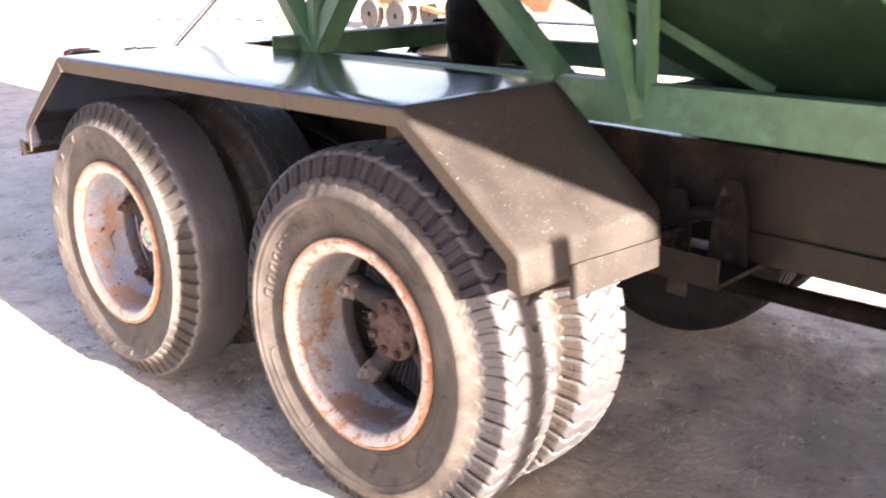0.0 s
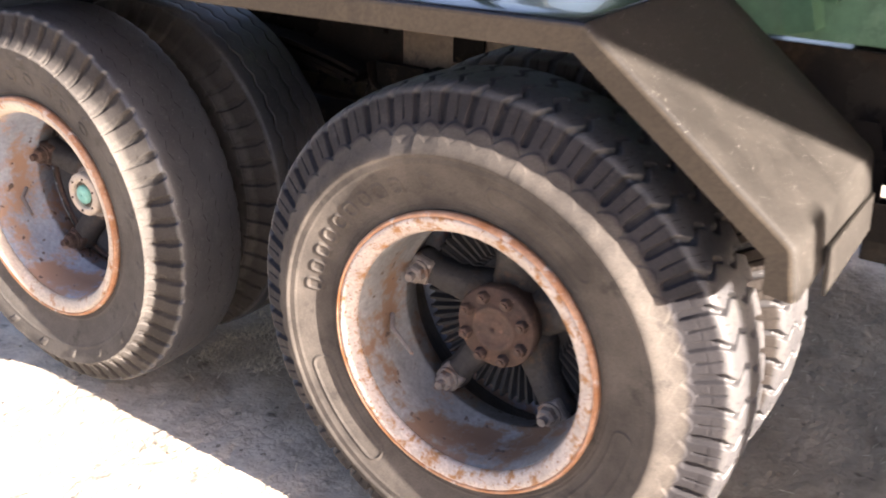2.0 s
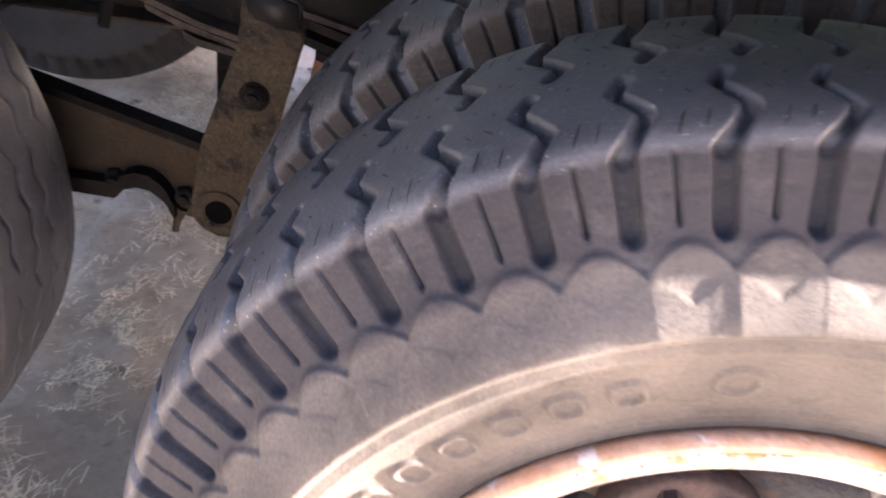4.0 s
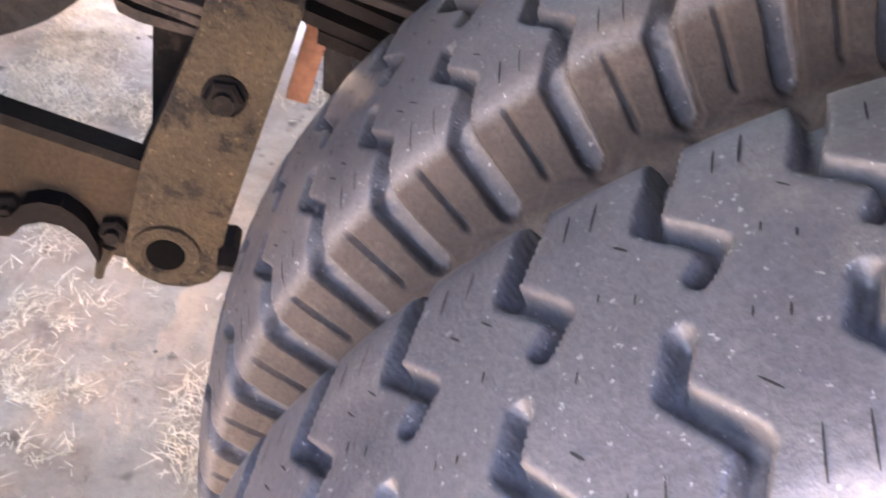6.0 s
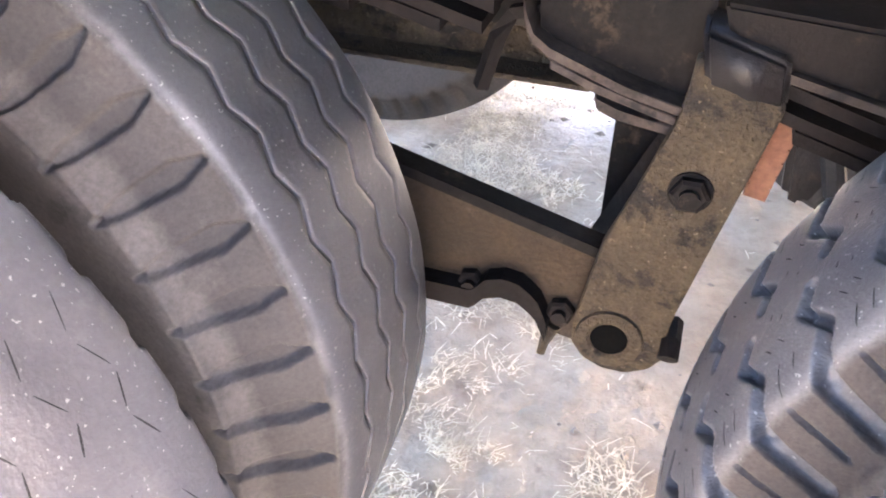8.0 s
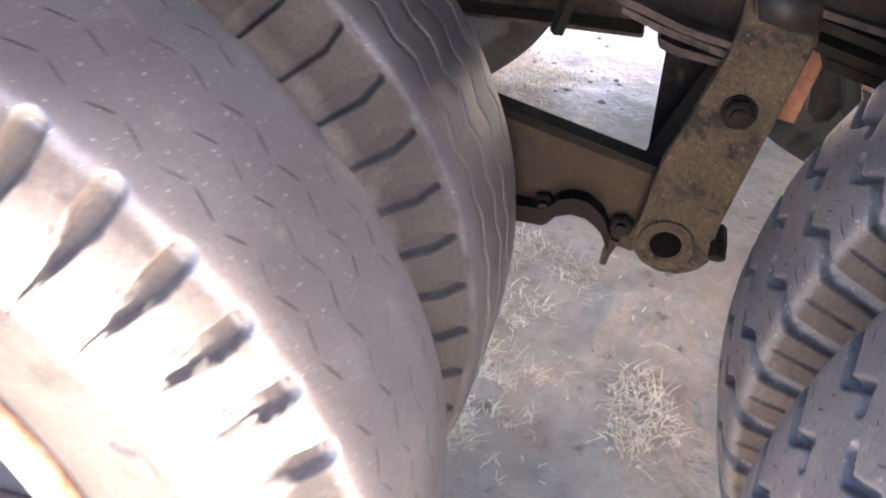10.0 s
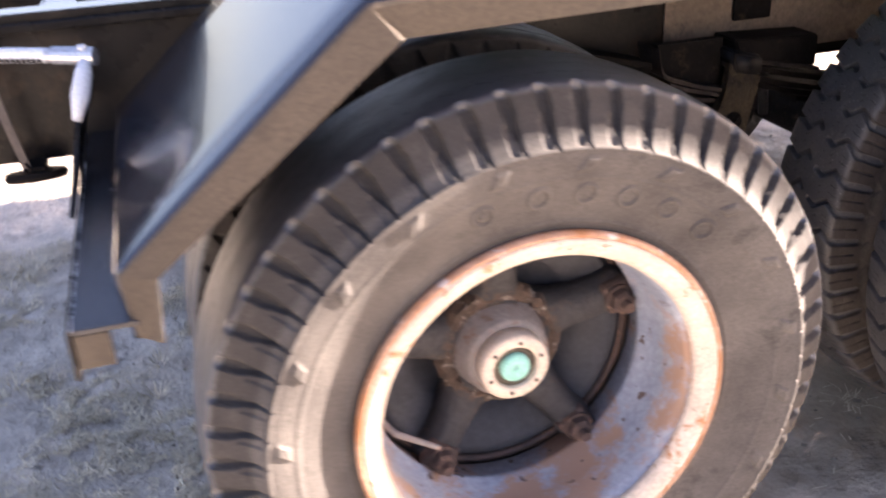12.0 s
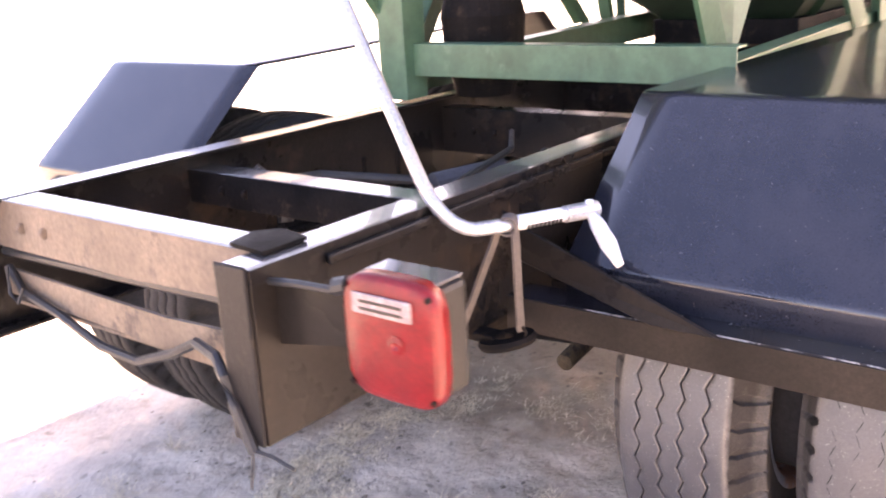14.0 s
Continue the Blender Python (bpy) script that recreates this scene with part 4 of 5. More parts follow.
lower = [(x, z + .002) for x, z in edge]
edge = [(x, z + .027) for x, z in edge]
plate(bm, [(x, .668, z) for x, z in edge + lower[::-1]], (0, .030, 0))
part("scalloped_flange", bm, oily, beam)
for x, z in ((.511, .503), (.614, .488)):
    bm = bmesh.new()
    hexagon(bm, (x, .690, z), .016, .012, .2)
    tube(bm, [(x, .68, z), (x, .67, z)], .008, 8)
    part("beam_bolt", bm, oily, beam)
bm = bmesh.new()
tube(bm, [(.607, .69, .462), (.600, .685, .440), (.598, .683, .425)], [.009, .006, .005], 8)
part("grease_fitting", bm, mud, beam)

# orange-rust adjuster behind the leg, with a short hose
bm = bmesh.new()
rod = Vector((.17, 0, .985))
across = Vector((.985, 0, -.17))
left, right = [], []
for k in range(8):          # a flat bar with cross grooves
    for d, w in ((0, .0115), (.0135, .0115), (.0137, .0095), (.0155, .0095)):
        c = Vector((.786, .738, .640)) + rod * (.0157 * k + d)
        left.append(c - across * w)
        right.append(c + across * w)
plate(bm, left + right[::-1], (0, .018, 0))
part("brake_adjuster", bm, orange_paint, trailer, "orange-rust brake adjuster rod")
part("brake_hose", tube(bmesh.new(), [(.86, .74, .66), (.84, .72, .72), (.86, .74, .78), (.93, .8, .82)], .012, 8), cable_black, trailer)
bm = bmesh.new()
plate(bm, [(.812, .745, .640), (.835, .745, .632), (.868, .745, .70), (.866, .745, .77), (.822, .745, .772), (.806, .745, .70)], (0, .03, 0))
bmesh.ops.bevel(bm, geom=bm.edges[:], offset=.008, segments=2, affect="EDGES")
part("slack_adjuster", bm, greasy_black, trailer, "black greasy brake lever")
# brown inner skid plate seen under the frame
bm = bmesh.new()
tube(bm, [(.30, .90, .675), (.60, .90, .672)], .012, 6)
part("brake_rod", bm, spring_steel, trailer)
# bent channel bracket that carries the hanger: two lips, a black web between, and its neighbour over the leg


def bent_strip(name, line, y0, y1, thick, material, label=""):
    bm = bmesh.new()
    low = [(x, z - thick) for x, z in line]
    plate(bm, [(x, y0, z) for x, z in line + low[::-1]], (0, y1 - y0, 0))
    bmesh.ops.bevel(bm, geom=bm.edges[:], offset=.0015, segments=1, affect="EDGES")
    return part(name, bm, material, trailer, label)


bent_strip("bracket_lip", [(.541, .86), (.549, .818), (.556, .804), (.572, .793), (.645, .768), (.712, .753)], .672, .79, .009, dusty_steel, "dust-brown bent bracket lip")
bent_strip("bracket_lip", [(.574, .781), (.616, .765), (.712, .739)], .676, .79, .009, dusty_steel)
bent_strip("bracket_foot", [(.618, .756), (.622, .744), (.640, .737), (.700, .729)], .684, .79, .010, dusty_steel)
bm = bmesh.new()
plate(bm, [(.552, .70, .86), (.558, .70, .800), (.574, .70, .790), (.712, .70, .752), (.712, .70, .86)], (0, .02, 0))
part("bracket_web", bm, oily, trailer)
bm = bmesh.new()
plate(bm, [(.717, .664, .86), (.731, .664, .822), (.756, .664, .812), (.93, .664, .778), (.93, .664, .85)], (0, .09, 0))
bmesh.ops.bevel(bm, geom=bm.edges[:], offset=.004, segments=2, affect="EDGES")
part("spring_saddle", bm, oily, trailer, "black greasy spring saddle")
bent_strip("saddle_lip", [(.735, .824), (.757, .814), (.935, .778)], .655, .76, .008, dusty_steel)
# inner gusset plate behind the spring, and a bent clip on the leaves
bm = bmesh.new()
plate(bm, [(-.25, .845, .70), (.60, .845, .70), (.64, .845, .74), (.64, .845, .79), (-.25, .845, .79)], (0, .008, 0))
add_box(bm, (-.25, .80, .697), (.60, .852, .703), .001)
part("gusset_plate", bm, mud, trailer, "rust-brown gusset plate inside the frame")
bm = bmesh.new()
tube(bm, [(.560, .72, .815), (.527, .72, .805), (.513, .72, .778), (.499, .72, .722)], .009, 4)
part("leaf_clip", bm, oily, trailer)
# brackets by the front spring eye
for x, z, h in ((1.80, .90, .16), (1.96, .95, .20)):
    bm = bmesh.new()
    plate(bm, [(x - .055, .70, z - h), (x + .055, .70, z - h), (x + .045, .70, z - .06), (x + .02, .70, z + .02), (x - .02, .70, z + .02), (x - .045, .70, z - .06)], (0, .012, 0))
    hexagon(bm, (x, .70, z - .05), .018, .012)
    part("spring_bracket", bm, oily, trailer)
part("spring_shackle", tube(bmesh.new(), [(1.76, .72, .80), (1.86, .72, .86), (1.99, .72, .88)], .022, 8), oily, trailer)
# drive shaft and long tube under the frame
part("cross_tube", tube(bmesh.new(), [(1.3, 1.2, .50), (2.9, 1.2, .53), (5.0, 1.2, .55)], .034, 16), oily, trailer)


# ---------------------------------------------------------------- green hopper and its frame
def angle_bar(name, a, b, w, t, parent, material, spinned=0.0):
    """An L bar from a to b."""
    a, b = Vector(a), Vector(b)
    d = (b - a).normalized()
    s = d.cross(Vector((0, 1, 0))).normalized()
    o = s.cross(d).normalized()
    c, k = math.cos(spinned), math.sin(spinned)
    s, o = c * s + k * o, c * o - k * s
    bm = bmesh.new()
    prof = [(0, 0), (w, 0), (w, t), (t, t), (t, w), (0, w)]
    plate(bm, [a + s * (p - w / 2) + o * q for p, q in prof], b - a)
    return part(name, bm, material, parent)


def tilt(x, z):
    return z + .024 * (x - .15)


for sgn in (1, -1):
    f = (lambda y: y) if sgn > 0 else (lambda y: 2 * MID - y)
    bm = bmesh.new()
    t, w = .007, .07 * sgn
    y0 = f(.69)
    for lo, hi in (((y0, .986), (y0 + t * sgn, 1.150)), ((y0 + t * sgn, 1.143), (y0 + w, 1.150))):
        ya, yb = sorted((lo[0], hi[0]))
        add_box(bm, (.148, ya, lo[1]), (5.0, yb, hi[1]), .002)
    for v in bm.verts:
        v.co.z = tilt(v.co.x, v.co.z) + (.068 * max(0, min(1, (.9 - v.co.x) / .3)) if v.co.z < 1.09 else 0)
    part("hopper_sill", bm, green_paint, trailer, "green painted side sill")
    for a, b, w in (((.25, .70, 1.15), (-.15, .66, 1.72), .07), ((.27, .70, 1.15), (.27, .70, 1.9), .06), ((.25, .70, 1.15), (.60, .70, 1.62), .075), ((1.385, .67, 1.160), (.65, .67, 1.83), .070), ((1.645, .66, 1.085), (1.42, .62, 1.85), .066), ((1.681, .68, 1.148), (1.655, .66, 1.9), .042)):
        angle_bar("brace", (a[0], f(a[1]), a[2]), (b[0], f(b[1]), b[2]), w, .008, trailer, green_paint, .25 * sgn)
    # far lower tie rail and small lugs on the sill
    for x in (.33, .47):
        box("sill_lug", (x, min(f(.682), f(.689)), 1.105), (x + .012, max(f(.682), f(.689)), 1.15), green_paint, trailer)
# rear header of the hopper frame
bm = bmesh.new()
add_box(bm, (.140, .62, 1.118), (.148, 1.70, 1.212), .002)
add_box(bm, (.148, .62, 1.205), (.21, 1.70, 1.212), .002)
part("rear_header", bm, green_paint, trailer, "green rear cross header")
bm = bmesh.new()
add_box(bm, (.10, 1.60, 1.05), (.20, 1.70, 1.35), .004)
part("header_post", bm, green_paint, trailer)
HOP = [(1.72, 1.02, 1.16), (3.9, 1.02, 1.16), (3.9, 1.54, 1.16), (1.72, 1.54, 1.16)]
HOP2 = [(.15, -.14, 2.18), (4.45, -.14, 2.18), (4.45, 2.52, 2.18), (.15, 2.52, 2.18)]
hop = new("hopper")
hop.parent = trailer
hop["label"] = "green sheet steel hopper with sloping walls"
for i in range(4):
    j = (i + 1) % 4
    bm = bmesh.new()
    sheet(bm, [HOP[i], HOP[j], HOP2[j], HOP2[i]], .006)
    part("sloping_wall", bm, shaded_hopper_paint, hop)
    bm = bmesh.new()
    up = [(p[0], p[1], 3.1) for p in (HOP2[j], HOP2[i])]
    sheet(bm, [HOP2[i], HOP2[j], up[0], up[1]], .006)
    part("upper_wall", bm, shaded_hopper_paint, hop)
for k, x in enumerate((1.9, 2.5, 3.1, 3.7)):
    for sgn in (1, -1):
        f = (lambda y: y) if sgn > 0 else (lambda y: 2 * MID - y)
        bm = bmesh.new()
        tube(bm, [(x, f(1.0), 1.16), (.15 + 4.3 * (x - 1.72) / 2.18, f(-.045), 2.17)], .022, 4)
        part("wall_rib", bm, green_paint, hop)
box("hopper_gate", (1.7, .98, 1.06), (3.92, 1.58, 1.158), oily, hop)
# chute and gearbox under the rear
bm = bmesh.new()
bm = lathe(bm, [(-.16, .02), (-.16, .09), (-.05, .12), (.08, .13), (.25, .09), (.25, .02)], 24)
g = part("auger_gearbox", bm, oily, trailer, "dark greasy auger gearbox")
g.matrix_basis = Matrix.Translation((.36, 1.5, 1.20)) @ Matrix.Rotation(radians(90), 4, "X")
# unseen panels and a post, added to block the sun ahead of the wheels
box("sun_blocker", (5.1, .02, .08), (5.16, 2.54, 1.30), frame_paint, trailer)
box("sun_blocker", (5.1, .40, 1.302), (5.16, 2.54, 2.6), green_paint, trailer)
box("stripe_blocker", (4.56, -.01, 1.05), (4.62, .06, 1.86), green_paint, trailer)

# ---------------------------------------------------------------- tail light
tail = new("tail_light")
tail.parent = trailer
tail["label"] = "red square tail light in a black housing"
YC, ZC = .530, .983


def pillow(w, h, x0, x1, bulge):
    """A rounded square that looks towards -x, a little convex."""
    bm = bmesh.new()
    rings = []
    for k, s in enumerate((1.0, 1.0, .97, .9, .6, .3)):
        x = (x1, x0 + .004, x0, x0 - bulge * .35, x0 - bulge * .8, x0 - bulge)[k]
        ring = []
        for i in range(32):
            a = 2 * math.pi * i / 32
            c, t = math.cos(a), math.sin(a)
            r = 1 / (abs(c) ** 5 + abs(t) ** 5) ** .2
            ring.append(bm.verts.new((x, YC + s * w / 2 * r * c * .93, ZC + s * h / 2 * r * t * .95)))
        rings.append(ring)
    for a, b in zip(rings, rings[1:]):
        for i in range(32):
            bm.faces.new((a[i], a[(i + 1) % 32], b[(i + 1) % 32], b[i]))
    bm.faces.new(rings[0])
    bm.faces.new(rings[-1][::-1])
    return bm


part("lens", pillow(.168, .180, -1.228, -1.203, .009), red_lens, tail, "red moulded lens", smooth=True)
box("housing", (-1.205, .462, .908), (-1.15, .598, 1.058), black_plastic, tail, "black housing", bevel=.008)
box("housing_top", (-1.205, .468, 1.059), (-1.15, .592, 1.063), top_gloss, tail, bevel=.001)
bm = bmesh.new()
add_box(bm, (-1.2390, .485, 1.018), (-1.2340, .582, 1.046), .002)
part("reflector_window", bm, clear_lens, tail, "milky clear window")
bm = bmesh.new()
for z in (1.024, 1.034):
    add_box(bm, (-1.2402, .498, z), (-1.2389, .568, z + .004), .0005)
part("window_rib", bm, fender_side, tail)
bm = bmesh.new()
bm = lathe(bm, [(0, .0), (-.004, .006), (-.002, .013), (.004, .014)], 16, False)
bulb = part("lens_boss", bm, red_lens, tail)
bulb.matrix_basis = Matrix.Translation((-1.2365, .512, .985)) @ Matrix.Rotation(radians(-90), 4, "Z")
for y in (.598, .462):
    for z in (.915, 1.051):
        bm = bmesh.new()
        tube(bm, [(-1.2275, y, z), (-1.233, y, z)], .0038, 10)
        part("lens_screw", bm, spring_steel, tail)
bm = bmesh.new()
plate(bm, [(-1.2, .60, 1.02), (-1.2, .768, 1.02), (-1.2, .768, .92), (-1.2, .60, .95)], (.008, 0, 0))
part("light_bracket", bm, frame_paint, tail)
part("light_wire", tube(bmesh.new(), [(-1.21, .768, 1.02), (-1.215, .70, 1.028), (-1.215, .64, 1.03), (-1.21, .612, 1.042)], .006, 8), cable_black, tail)
bm = bmesh.new()
tube(bm, [(-1.213, .632, 1.035), (-1.213, .608, 1.042)], .013, 10)
part("wire_plug", bm, cable_black, tail)

# loose cable along the rear end
pts = [(-1.17, 1.60, .90), (-1.18, 1.54, .86), (-1.18, 1.42, .835), (-1.185, 1.28, .80), (-1.19, 1.16, .80), (-1.20, 1.04, .845), (-1.21, .96, .885), (-1.235, .88, .888), (-1.255, .84, .87), (-1.258, .82, .83), (-1.258, .80, .79), (-1.26, .785, .765)]
part("rear_cable", tube(bmesh.new(), pts, .009, 8), cable_black, trailer, "black cable hanging along the frame end")
part("rear_cable", tube(bmesh.new(), [(-1.258, .79, .768), (-1.262, .74, .772), (-1.262, .70, .765)], .003, 6), cable_black, trailer)
part("rear_cable", tube(bmesh.new(), [(-1.258, .79, .768), (-1.26, .795, .735), (-1.262, .80, .70)], .002, 6), cable_black, trailer)
part("rear_cable", tube(bmesh.new(), [(-1.19, 1.57, .91), (-1.20, 1.555, .86), (-1.2, 1.53, .845), (-1.19, 1.52, .875)], .004, 6), cable_black, trailer)
bm = bmesh.new()
tube(bm, [(-1.16, 1.62, .93), (-1.165, 1.1, .945), (-1.165, .80, .955)], .011, 8)
part("conduit", bm, cable_black, trailer)
# stub behind the tail light and the tow socket
part("drain_stub", tube(bmesh.new(), [(-.60, .85, .72), (-.52, .82, .74)], .028, 12), oily, trailer)

# ---------------------------------------------------------------- crank
crank = tagged(new("crank_handle"), "silver bent tube crank with a white grip, strapped to the frame", "crank")
bend = [(-.578, .606, .993), (-.66, .636, .996), (-.754, .668, 1.0)]
b0, b1, b2 = Vector((-.79, .69, 1.0)), Vector((-.868, .722, 1.0)), Vector((-.827, .806, 1.10))
for k in range(1, 9):
    s = k / 8
    bend.append(tuple((1 - s) ** 2 * b0 + 2 * s * (1 - s) * b1 + s * s * b2))
bend += [(-.787, .894, 1.20), (-.707, 1.070, 1.40), (-.567, 1.379, 1.75)]
part("tube", tube(bmesh.new(), bend, .0125, 16), silver, crank, "silver steel tube", smooth=True)
part("collar", tube(bmesh.new(), [(-.567, .602, .992), (-.635, .627, .995)], .0155, 14), silver, crank)
bm = bmesh.new()
tube(bm, [(-.585, .605, 1.004), (-.585, .605, 1.012)], .008, 8)
tube(bm, [(-.585, .600, .985), (-.590, .585, .968), (-.600, .558, .938), (-.611, .53, .906)], [.010, .0145, .016, .008], 14)
part("grip", bm, white_grip, crank, "white plastic grip", smooth=True)
bm = bmesh.new()
tube(bm, [(-.645, .631, .9955), (-.735, .6615, .9995)], .0132, 16)
part("sticker", bm, white_grip, crank, "white sticker with a dark bar")
bm = bmesh.new()
d = (Vector((-.735, .6615, .9995)) - Vector((-.645, .631, .9955))).normalized()
o = Vector((-.28, -.82, -.45))
for k in range(9):
    c = Vector((-.650, .6325, .9955)) + d * (.009 * k) + o.normalized() * .0135
    u = d.cross(o).normalized()
    v = [c + u * .004, c + d * .0072 + u * .004, c + d * .0072 - u * .004, c - u * .004]
    plate(bm, v, o.normalized() * .0006)
part("sticker_bar", bm, cable_black, crank)
strap = tagged(new("rubber_strap"), "brown rubber tie strap hooked over the crank tube", "strap")
for pts in ([(-.752, .655, 1.004), (-.750, .654, .97), (-.738, .660, .88), (-.724, .667, .792)], [(-.756, .682, 1.004), (-.762, .690, .97), (-.780, .725, .87), (-.798, .76, .772)]):
    bm = bmesh.new()
    a = [Vector(p) for p in pts]
    rows = []
    for p in a:
        rows.append([bm.verts.new(p + Vector(q)) for q in ((-.0075, .003, 0), (.0075, -.001, 0), (.0078, .004, 0), (-.0072, .008, 0))])
    for r0, r1 in zip(rows, rows[1:]):
        for k in range(4):
            bm.faces.new((r0[k], r0[(k + 1) % 4], r1[(k + 1) % 4], r1[k]))
    bm.faces.new(rows[0])
    bm.faces.new(rows[-1][::-1])
    part("strap_leg", bm, strap_rubber, strap)
bm = bmesh.new()
bm = lathe(bm, [(-.014, .0175), (.014, .0175), (.014, .0140), (-.014, .0140)], 20)
lp = part("strap_loop", bm, strap_rubber, strap)
lp.matrix_basis = Matrix.Translation((-.754, .668, 1.0)) @ Vector((.085, .0306, .004)).to_track_quat("Y", "Z").to_matrix().to_4x4()
for p in ((-.724, .667, .79), (-.798, .76, .77)):
    part("s_hook", tube(bmesh.new(), [(p[0], p[1], p[2] + .012), (p[0] + .006, p[1] - .004, p[2]), (p[0], p[1] - .002, p[2] - .012), (p[0] - .008, p[1] + .003, p[2] - .016)], .0032, 8), spring_steel, strap)
disc = part("hook_plate", lathe(bmesh.new(), [(-.008, .02), (-.008, .052), (0, .056), (.008, .052), (.008, .02)], 36), oily, trailer, "black round hook plate")
disc.matrix_basis = Matrix.Translation((-.716, .706, .765)) @ Matrix.Rotation(radians(78), 4, "X")
box("plate_arm", (-.74, .72, .758), (-.70, .79, .776), oily, trailer)
# short rod that reaches back from the rear axle
bm = bmesh.new()
tube(bm, [(-.285, .85, .518), (-.278, .85, .519), (-.20, .85, .532), (-.02, .85, .552)], [.012, .021, .022, .022], 14)
part("axle_rod", bm, mud, trailer, "rust-brown stub rod on the rear axle")


# ---------------------------------------------------------------- ground
def height(x, y):
    n1 = noise.noise(Vector((x * .9, y * .9, 0)))
    n2 = noise.noise(Vector((x * 5, y * 5, 3)))
    n3 = noise.noise(Vector((x * 17, y * 17, 7)))
    near = math.exp(-((x - .6) ** 2 + (y - 1) ** 2) / 60)
    return (-.012 + .012 * n1 + .010 * n2 + .007 * n3) * near - .004


def steps(lo, hi, fine, n_out, reach):
    inner = np.arange(lo, hi + fine / 2, fine)
    g = fine * (reach / fine) ** (np.arange(1, n_out + 1) / n_out)
    return np.r_[lo - np.cumsum(g)[::-1], inner, hi + np.cumsum(g)]


xs, ys = steps(-3.4, 4.2, .024, 28, 160), steps(-1.6, 3.8, .024, 28, 160)
nx, ny_ = len(xs), len(ys)
verts = [(x, y, height(x, y)) for x in xs for y in ys]
faces = [(i * ny_ + j, (i + 1) * ny_ + j, (i + 1) * ny_ + j + 1, i * ny_ + j + 1) for i in range(nx - 1) for j in range(ny_ - 1)]
ground = mesh_ob("ground", verts, faces, dirt)
ground.data.polygons.foreach_set("use_smooth", np.ones(len(faces), bool))
tagged(ground, "dry pale trampled farmyard dirt with dark patches", "ground", kind="structure")

rnd = random.Random(11)


def in_wheel(x, y):
    return any(abs(x - c) < .16 for c in (0, XA)) and (y < .6 and y > 0 or y > 1.95 and y < 2.6)


# dry grass tufts
bm_v, bm_f = [], []


def blade(x, y, z, h, lean, turn, w):
    c, s = math.cos(turn), math.sin(turn)
    k = len(bm_v)
    for t in (0, .5, 1):
        d = lean * h * t * t * 1.2
        zz = z + h * (t - .35 * lean * t * t)
        ww = w * (1 - .8 * t)
        bm_v.append((x + c * d - s * ww, y + s * d + c * ww, zz))
        bm_v.append((x + c * d + s * ww, y + s * d - c * ww, zz))
    bm_f.append((k, k + 1, k + 3, k + 2))
    bm_f.append((k + 2, k + 3, k + 5, k + 4))


def stalk(x, y, z, a, l, w, tilt):
    """One broken stalk lying down, creased along its middle."""
    c, s, k = math.cos(a), math.sin(a), len(bm_v)
    for du, dv, dz in ((-l, -w, 0), (l, -w, 0), (l, 0, w * .7), (-l, 0, w * .7), (-l, w, 0), (l, w, 0)):
        bm_v.append((x + c * du - s * dv, y + s * du + c * dv, z + tilt * du + dz))
    bm_f.append((k, k + 1, k + 2, k + 3))
    bm_f.append((k + 3, k + 2, k + 5, k + 4))


def tufted(x, y):
    return noise.noise(Vector((x * 2.1, y * 2.1, 4))) + .55 * noise.noise(Vector((x * 6.5, y * 6.5, 14)))


# trodden mats of stalks, thinly spread
for _ in range(120000):
    if rnd.random() < .8:
        x, y = rnd.uniform(-1.7, 1.3), rnd.uniform(.3, 2.6)
    else:
        x, y = rnd.uniform(-2.8, 3.4), rnd.uniform(.2, 3.2)
    if tufted(x, y) < rnd.uniform(.24, .46) or in_wheel(x, y):
        continue
    blade(x, y, height(x, y) - .003, rnd.uniform(.010, .028), rnd.uniform(.7, 1.8), rnd.uniform(0, 6.283), rnd.uniform(.0014, .003))
# thick ragged mats of broken straw: middle, half widths
MATS = ((.35, 1.03, .07, .12), (.47, 1.10, .06, .05), (.45, .90, .08, .07), (.40, .76, .10, .07), (.37, 1.76, .10, .06), (.49, 1.62, .06, .06), (.26, 2.07, .14, .10),
        (-.31, 1.70, .17, .07), (-.05, 1.73, .16, .08), (.32, 1.55, .16, .06), (-.48, 1.68, .09, .06), (-.78, 1.10, .09, .17), (-.72, .93, .14, .09), (-.57, .98, .06, .05),
        (-.52, .76, .17, .09), (-.36, .64, .16, .07), (-.53, 1.45, .06, .04), (-.95, 1.30, .08, .07), (-1.1, 1.75, .12, .10), (-1.0, .75, .16, .10))
for cx, cy, wx, wy in MATS:
    size = .85 if cx < 0 else .42
    for _ in range(int((140000 if cx < 0 else 90000) * wx * wy)):
        x, y = cx + rnd.gauss(0, .6) * wx, cy + rnd.gauss(0, .6) * wy
        if in_wheel(x, y) or noise.noise(Vector((x * 17, y * 17, 31))) < rnd.uniform(-.15, .22):
            continue
        if rnd.random() < .35:
            blade(x, y, height(x, y) - .002, rnd.uniform(.010, .026), rnd.uniform(.6, 1.8), rnd.gauss(.5, .9), rnd.uniform(.0012, .0026))
        else:
            stalk(x, y, height(x, y) + .002 + abs(rnd.gauss(0, .005)), rnd.gauss(.5, .9), size * rnd.uniform(.006, .018), size * rnd.uniform(.0014, .003), rnd.gauss(0, .22))
# one spread tuft
for _ in range(34):
    a = rnd.uniform(0, 6.283)
    blade(-.33 + .012 * math.cos(a), 1.23 + .012 * math.sin(a), height(-.33, 1.23) - .004, rnd.uniform(.05, .10), rnd.uniform(.8, 1.4), a, rnd.uniform(.0015, .0026))
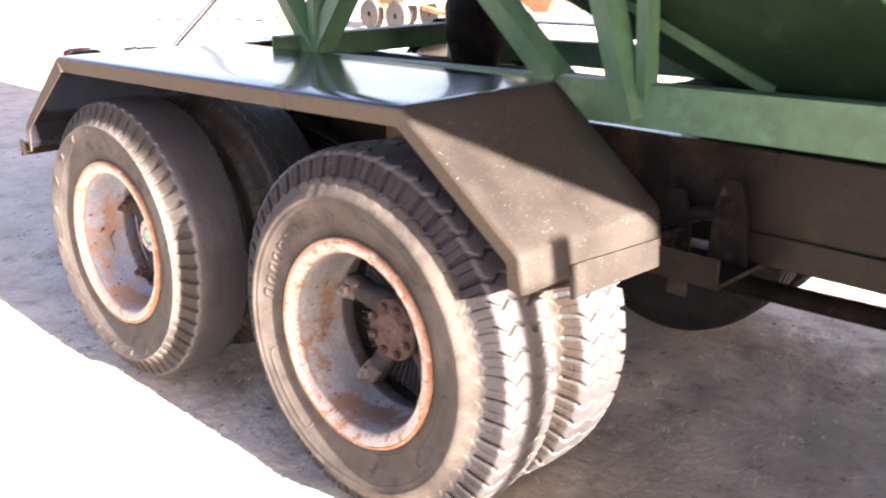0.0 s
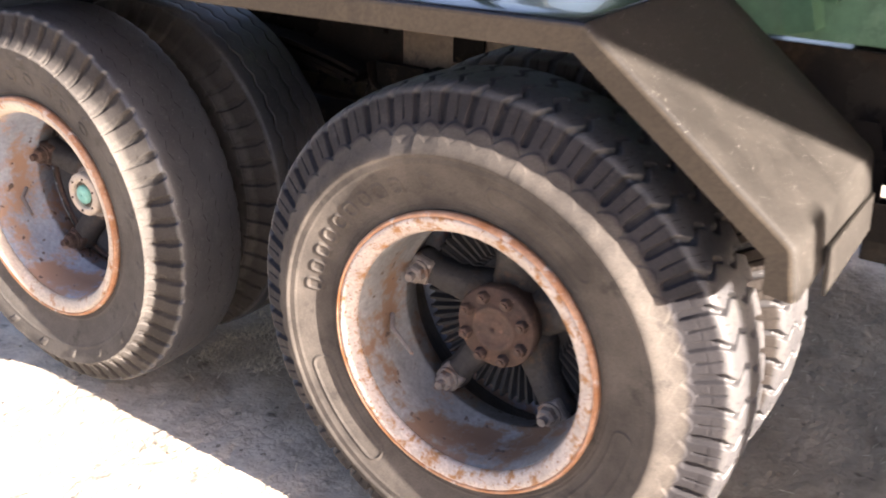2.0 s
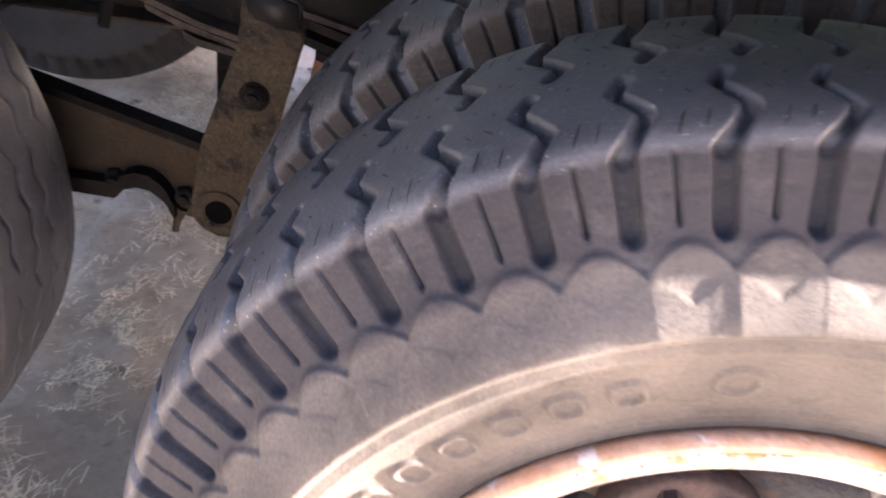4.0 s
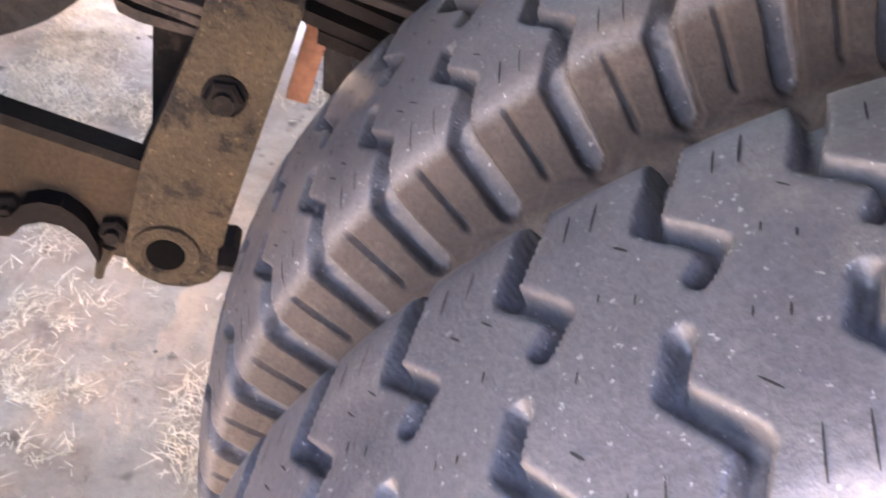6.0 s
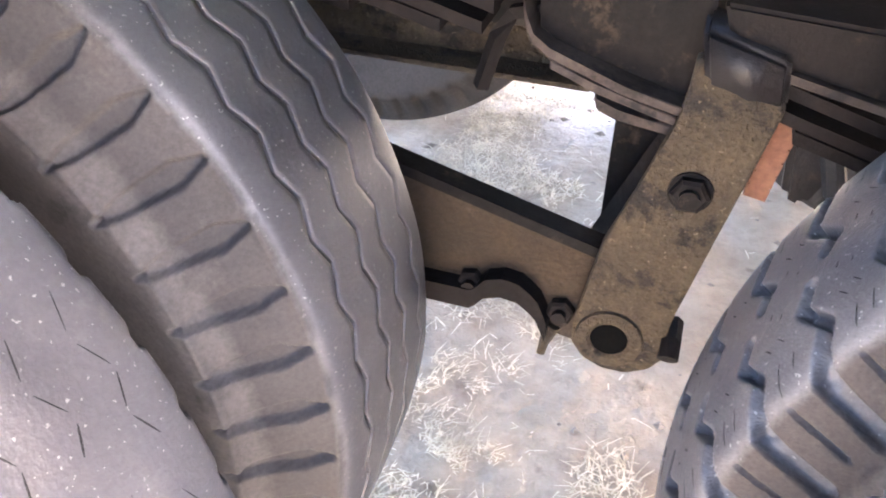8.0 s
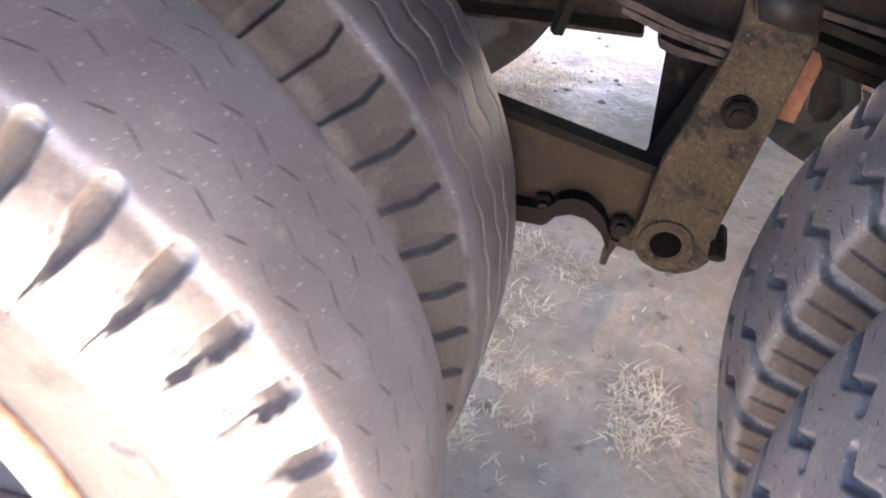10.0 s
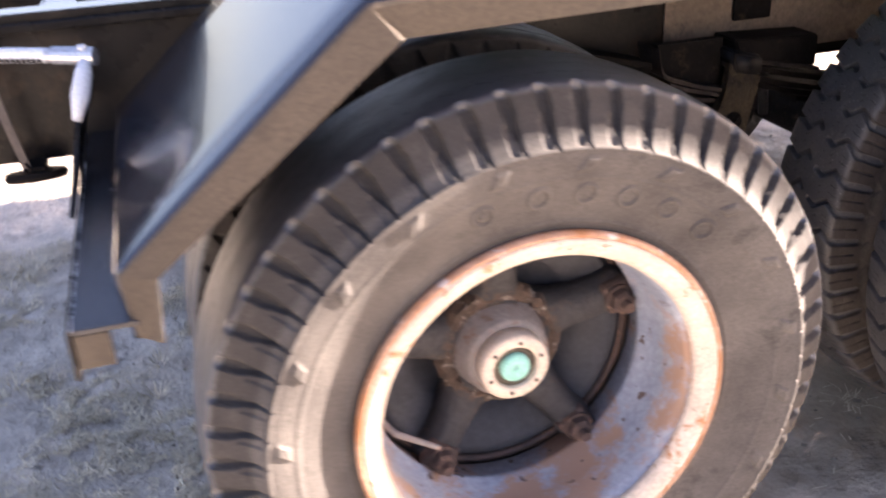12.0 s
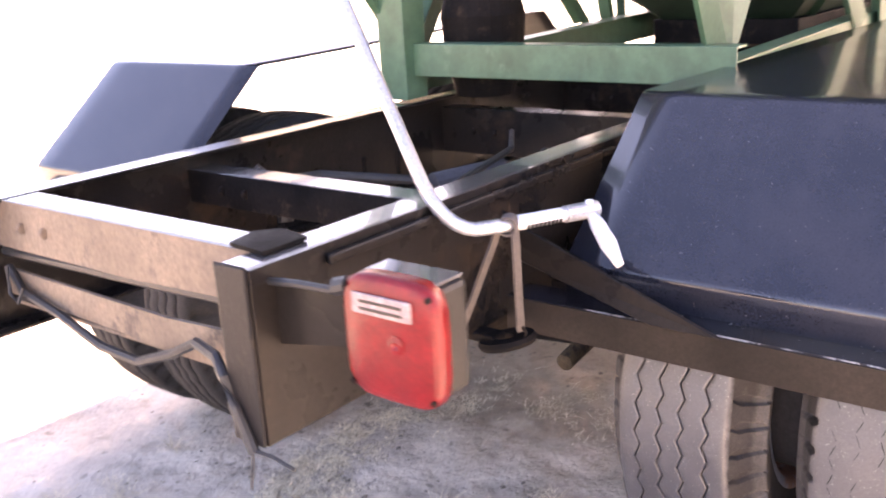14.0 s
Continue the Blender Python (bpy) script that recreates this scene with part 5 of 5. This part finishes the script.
# a few spiky tufts
for _ in range(26):
    cx, cy = rnd.uniform(-1.5, -.3), rnd.uniform(.7, 2.2)
    if in_wheel(cx, cy):
        continue
    for _ in range(rnd.randint(10, 24)):
        a, r = rnd.uniform(0, 6.283), rnd.uniform(0, .02)
        x, y = cx + r * math.cos(a), cy + r * math.sin(a)
        blade(x, y, height(x, y) - .004, rnd.uniform(.03, .075), rnd.uniform(.8, 1.7), a + rnd.gauss(0, .25), rnd.uniform(.0014, .0028))
# loose straw lying flat
for _ in range(3000):
    x, y = rnd.uniform(-2.8, 3.6), rnd.uniform(-1.4, 3.2)
    if rnd.random() > .35 + .65 * (noise.noise(Vector((x * 1.7, y * 1.7, 9))) > .05):
        continue
    a, l, w = rnd.uniform(0, 6.283), rnd.uniform(.005, .018), rnd.uniform(.0009, .002)
    k = len(bm_v)
    z = height(x, y) + .003
    c, s = math.cos(a), math.sin(a)
    for du, dv in ((-l, -w), (l, -w), (l, w), (-l, w)):
        bm_v.append((x + c * du - s * dv, y + s * du + c * dv, z + .10 * du))
    bm_f.append((k, k + 1, k + 2, k + 3))
tagged(mesh_ob("dry_grass", bm_v, bm_f, dry_straw), "tufts and loose stalks of dry straw", "grass", kind="stuff")

# clods and pebbles
cv, cf = [], []
OCT = ((1, 0, 0), (-1, 0, 0), (0, 1, 0), (0, -1, 0), (0, 0, 1), (0, 0, -1))
OCTF = ((0, 2, 4), (2, 1, 4), (1, 3, 4), (3, 0, 4), (2, 0, 5), (1, 2, 5), (3, 1, 5), (0, 3, 5))
for _ in range(2600):
    x, y = rnd.uniform(-2.8, 3.8), rnd.uniform(-1.4, 3.2)
    if noise.noise(Vector((x * 1.3, y * 1.3, 21))) < rnd.uniform(-.3, .3):
        continue
    r = rnd.uniform(.003, .011) * (1.8 if rnd.random() < .06 else 1)
    k = len(cv)
    z = height(x, y)
    for o in OCT:
        cv.append((x + o[0] * r * rnd.uniform(.7, 1.5), y + o[1] * r * rnd.uniform(.7, 1.5), z + o[2] * r * rnd.uniform(.4, .8)))
    cf += [tuple(k + i for i in t) for t in OCTF]
tagged(mesh_ob("dirt_clod", cv, cf, clod_earth), "small clods and pebbles of dry earth", "clods", kind="stuff")


# ---------------------------------------------------------------- far machinery
def far_wagon(x, y, s):
    w = tagged(new("farm_wagon"), "rust-brown box wagon standing far across the yard", "wagon", "machinery across the yard")
    w.location = (x, y, 0)
    bm = bmesh.new()
    plate(bm, [(-.6 * s, -.3, .45), (.6 * s, -.3, .45), (.75 * s, -.3, 1.25), (-.75 * s, -.3, 1.25)], (0, .8, 0))
    part("box", bm, far_rust, w)
    for dx in (-.45, .45):
        for dy in (-.35, .5):
            wh = part("wheel", lathe(bmesh.new(), [(-.07, .05), (-.07, .24), (-.03, .27), (.05, .27), (.07, .24), (.07, .05)], 20), rubber, w)
            wh.location = (dx * s, dy, .27)
    part("tongue", tube(bmesh.new(), [(.7 * s, .1, .4), (1.7 * s, .1, .3)], .05, 6), far_rust, w)


def far_hopper(x, y):
    w = tagged(new("seed_hopper"), "brown funnel hopper on legs far across the yard", "hopper", "machinery across the yard")
    w.location = (x, y, 0)
    bm = bmesh.new()
    lo, hi = [(-.12, -.12, .35), (.12, -.12, .35), (.12, .12, .35), (-.12, .12, .35)], [(-.6, -.5, .85), (.6, -.5, .85), (.6, .5, .85), (-.6, .5, .85)]
    for i in range(4):
        sheet(bm, [lo[i], lo[(i + 1) % 4], hi[(i + 1) % 4], hi[i]], .02)
    part("funnel", bm, far_rust, w)
    for a in ((-.5, -.4), (.5, -.4), (.5, .4), (-.5, .4)):
        part("leg", tube(bmesh.new(), [(a[0], a[1], 0), (a[0], a[1], .85)], .04, 6), far_rust, w)


def far_discs(x, y, turn):
    w = tagged(new("disc_implement"), "row of rusty discs on a toolbar far across the yard", "implement", "machinery across the yard")
    w.location, w.rotation_euler = (x, y, 0), (0, 0, turn)
    part("toolbar", tube(bmesh.new(), [(-1.3, 0, .5), (1.3, 0, .5)], .05, 6), far_rust, w)
    me = as_mesh("disc", lathe(bmesh.new(), [(-.03, .02), (-.01, .16), (.0, .19), (.01, .16), (.03, .02)], 20), far_rust)
    for k in range(7):
        shared("disc", me, w, Matrix.Translation((-1.2 + .4 * k, -.1, .19)))
        part("shank", tube(bmesh.new(), [(-1.2 + .4 * k, 0, .5), (-1.2 + .4 * k, -.1, .2)], .03, 6), far_rust, w)


far_discs(-13.2, 9.4, .7)
far_wagon(-9.6, 10.6, .75)
far_hopper(-7.3, 11.9)
far_discs(-10.6, 12.4, .5)
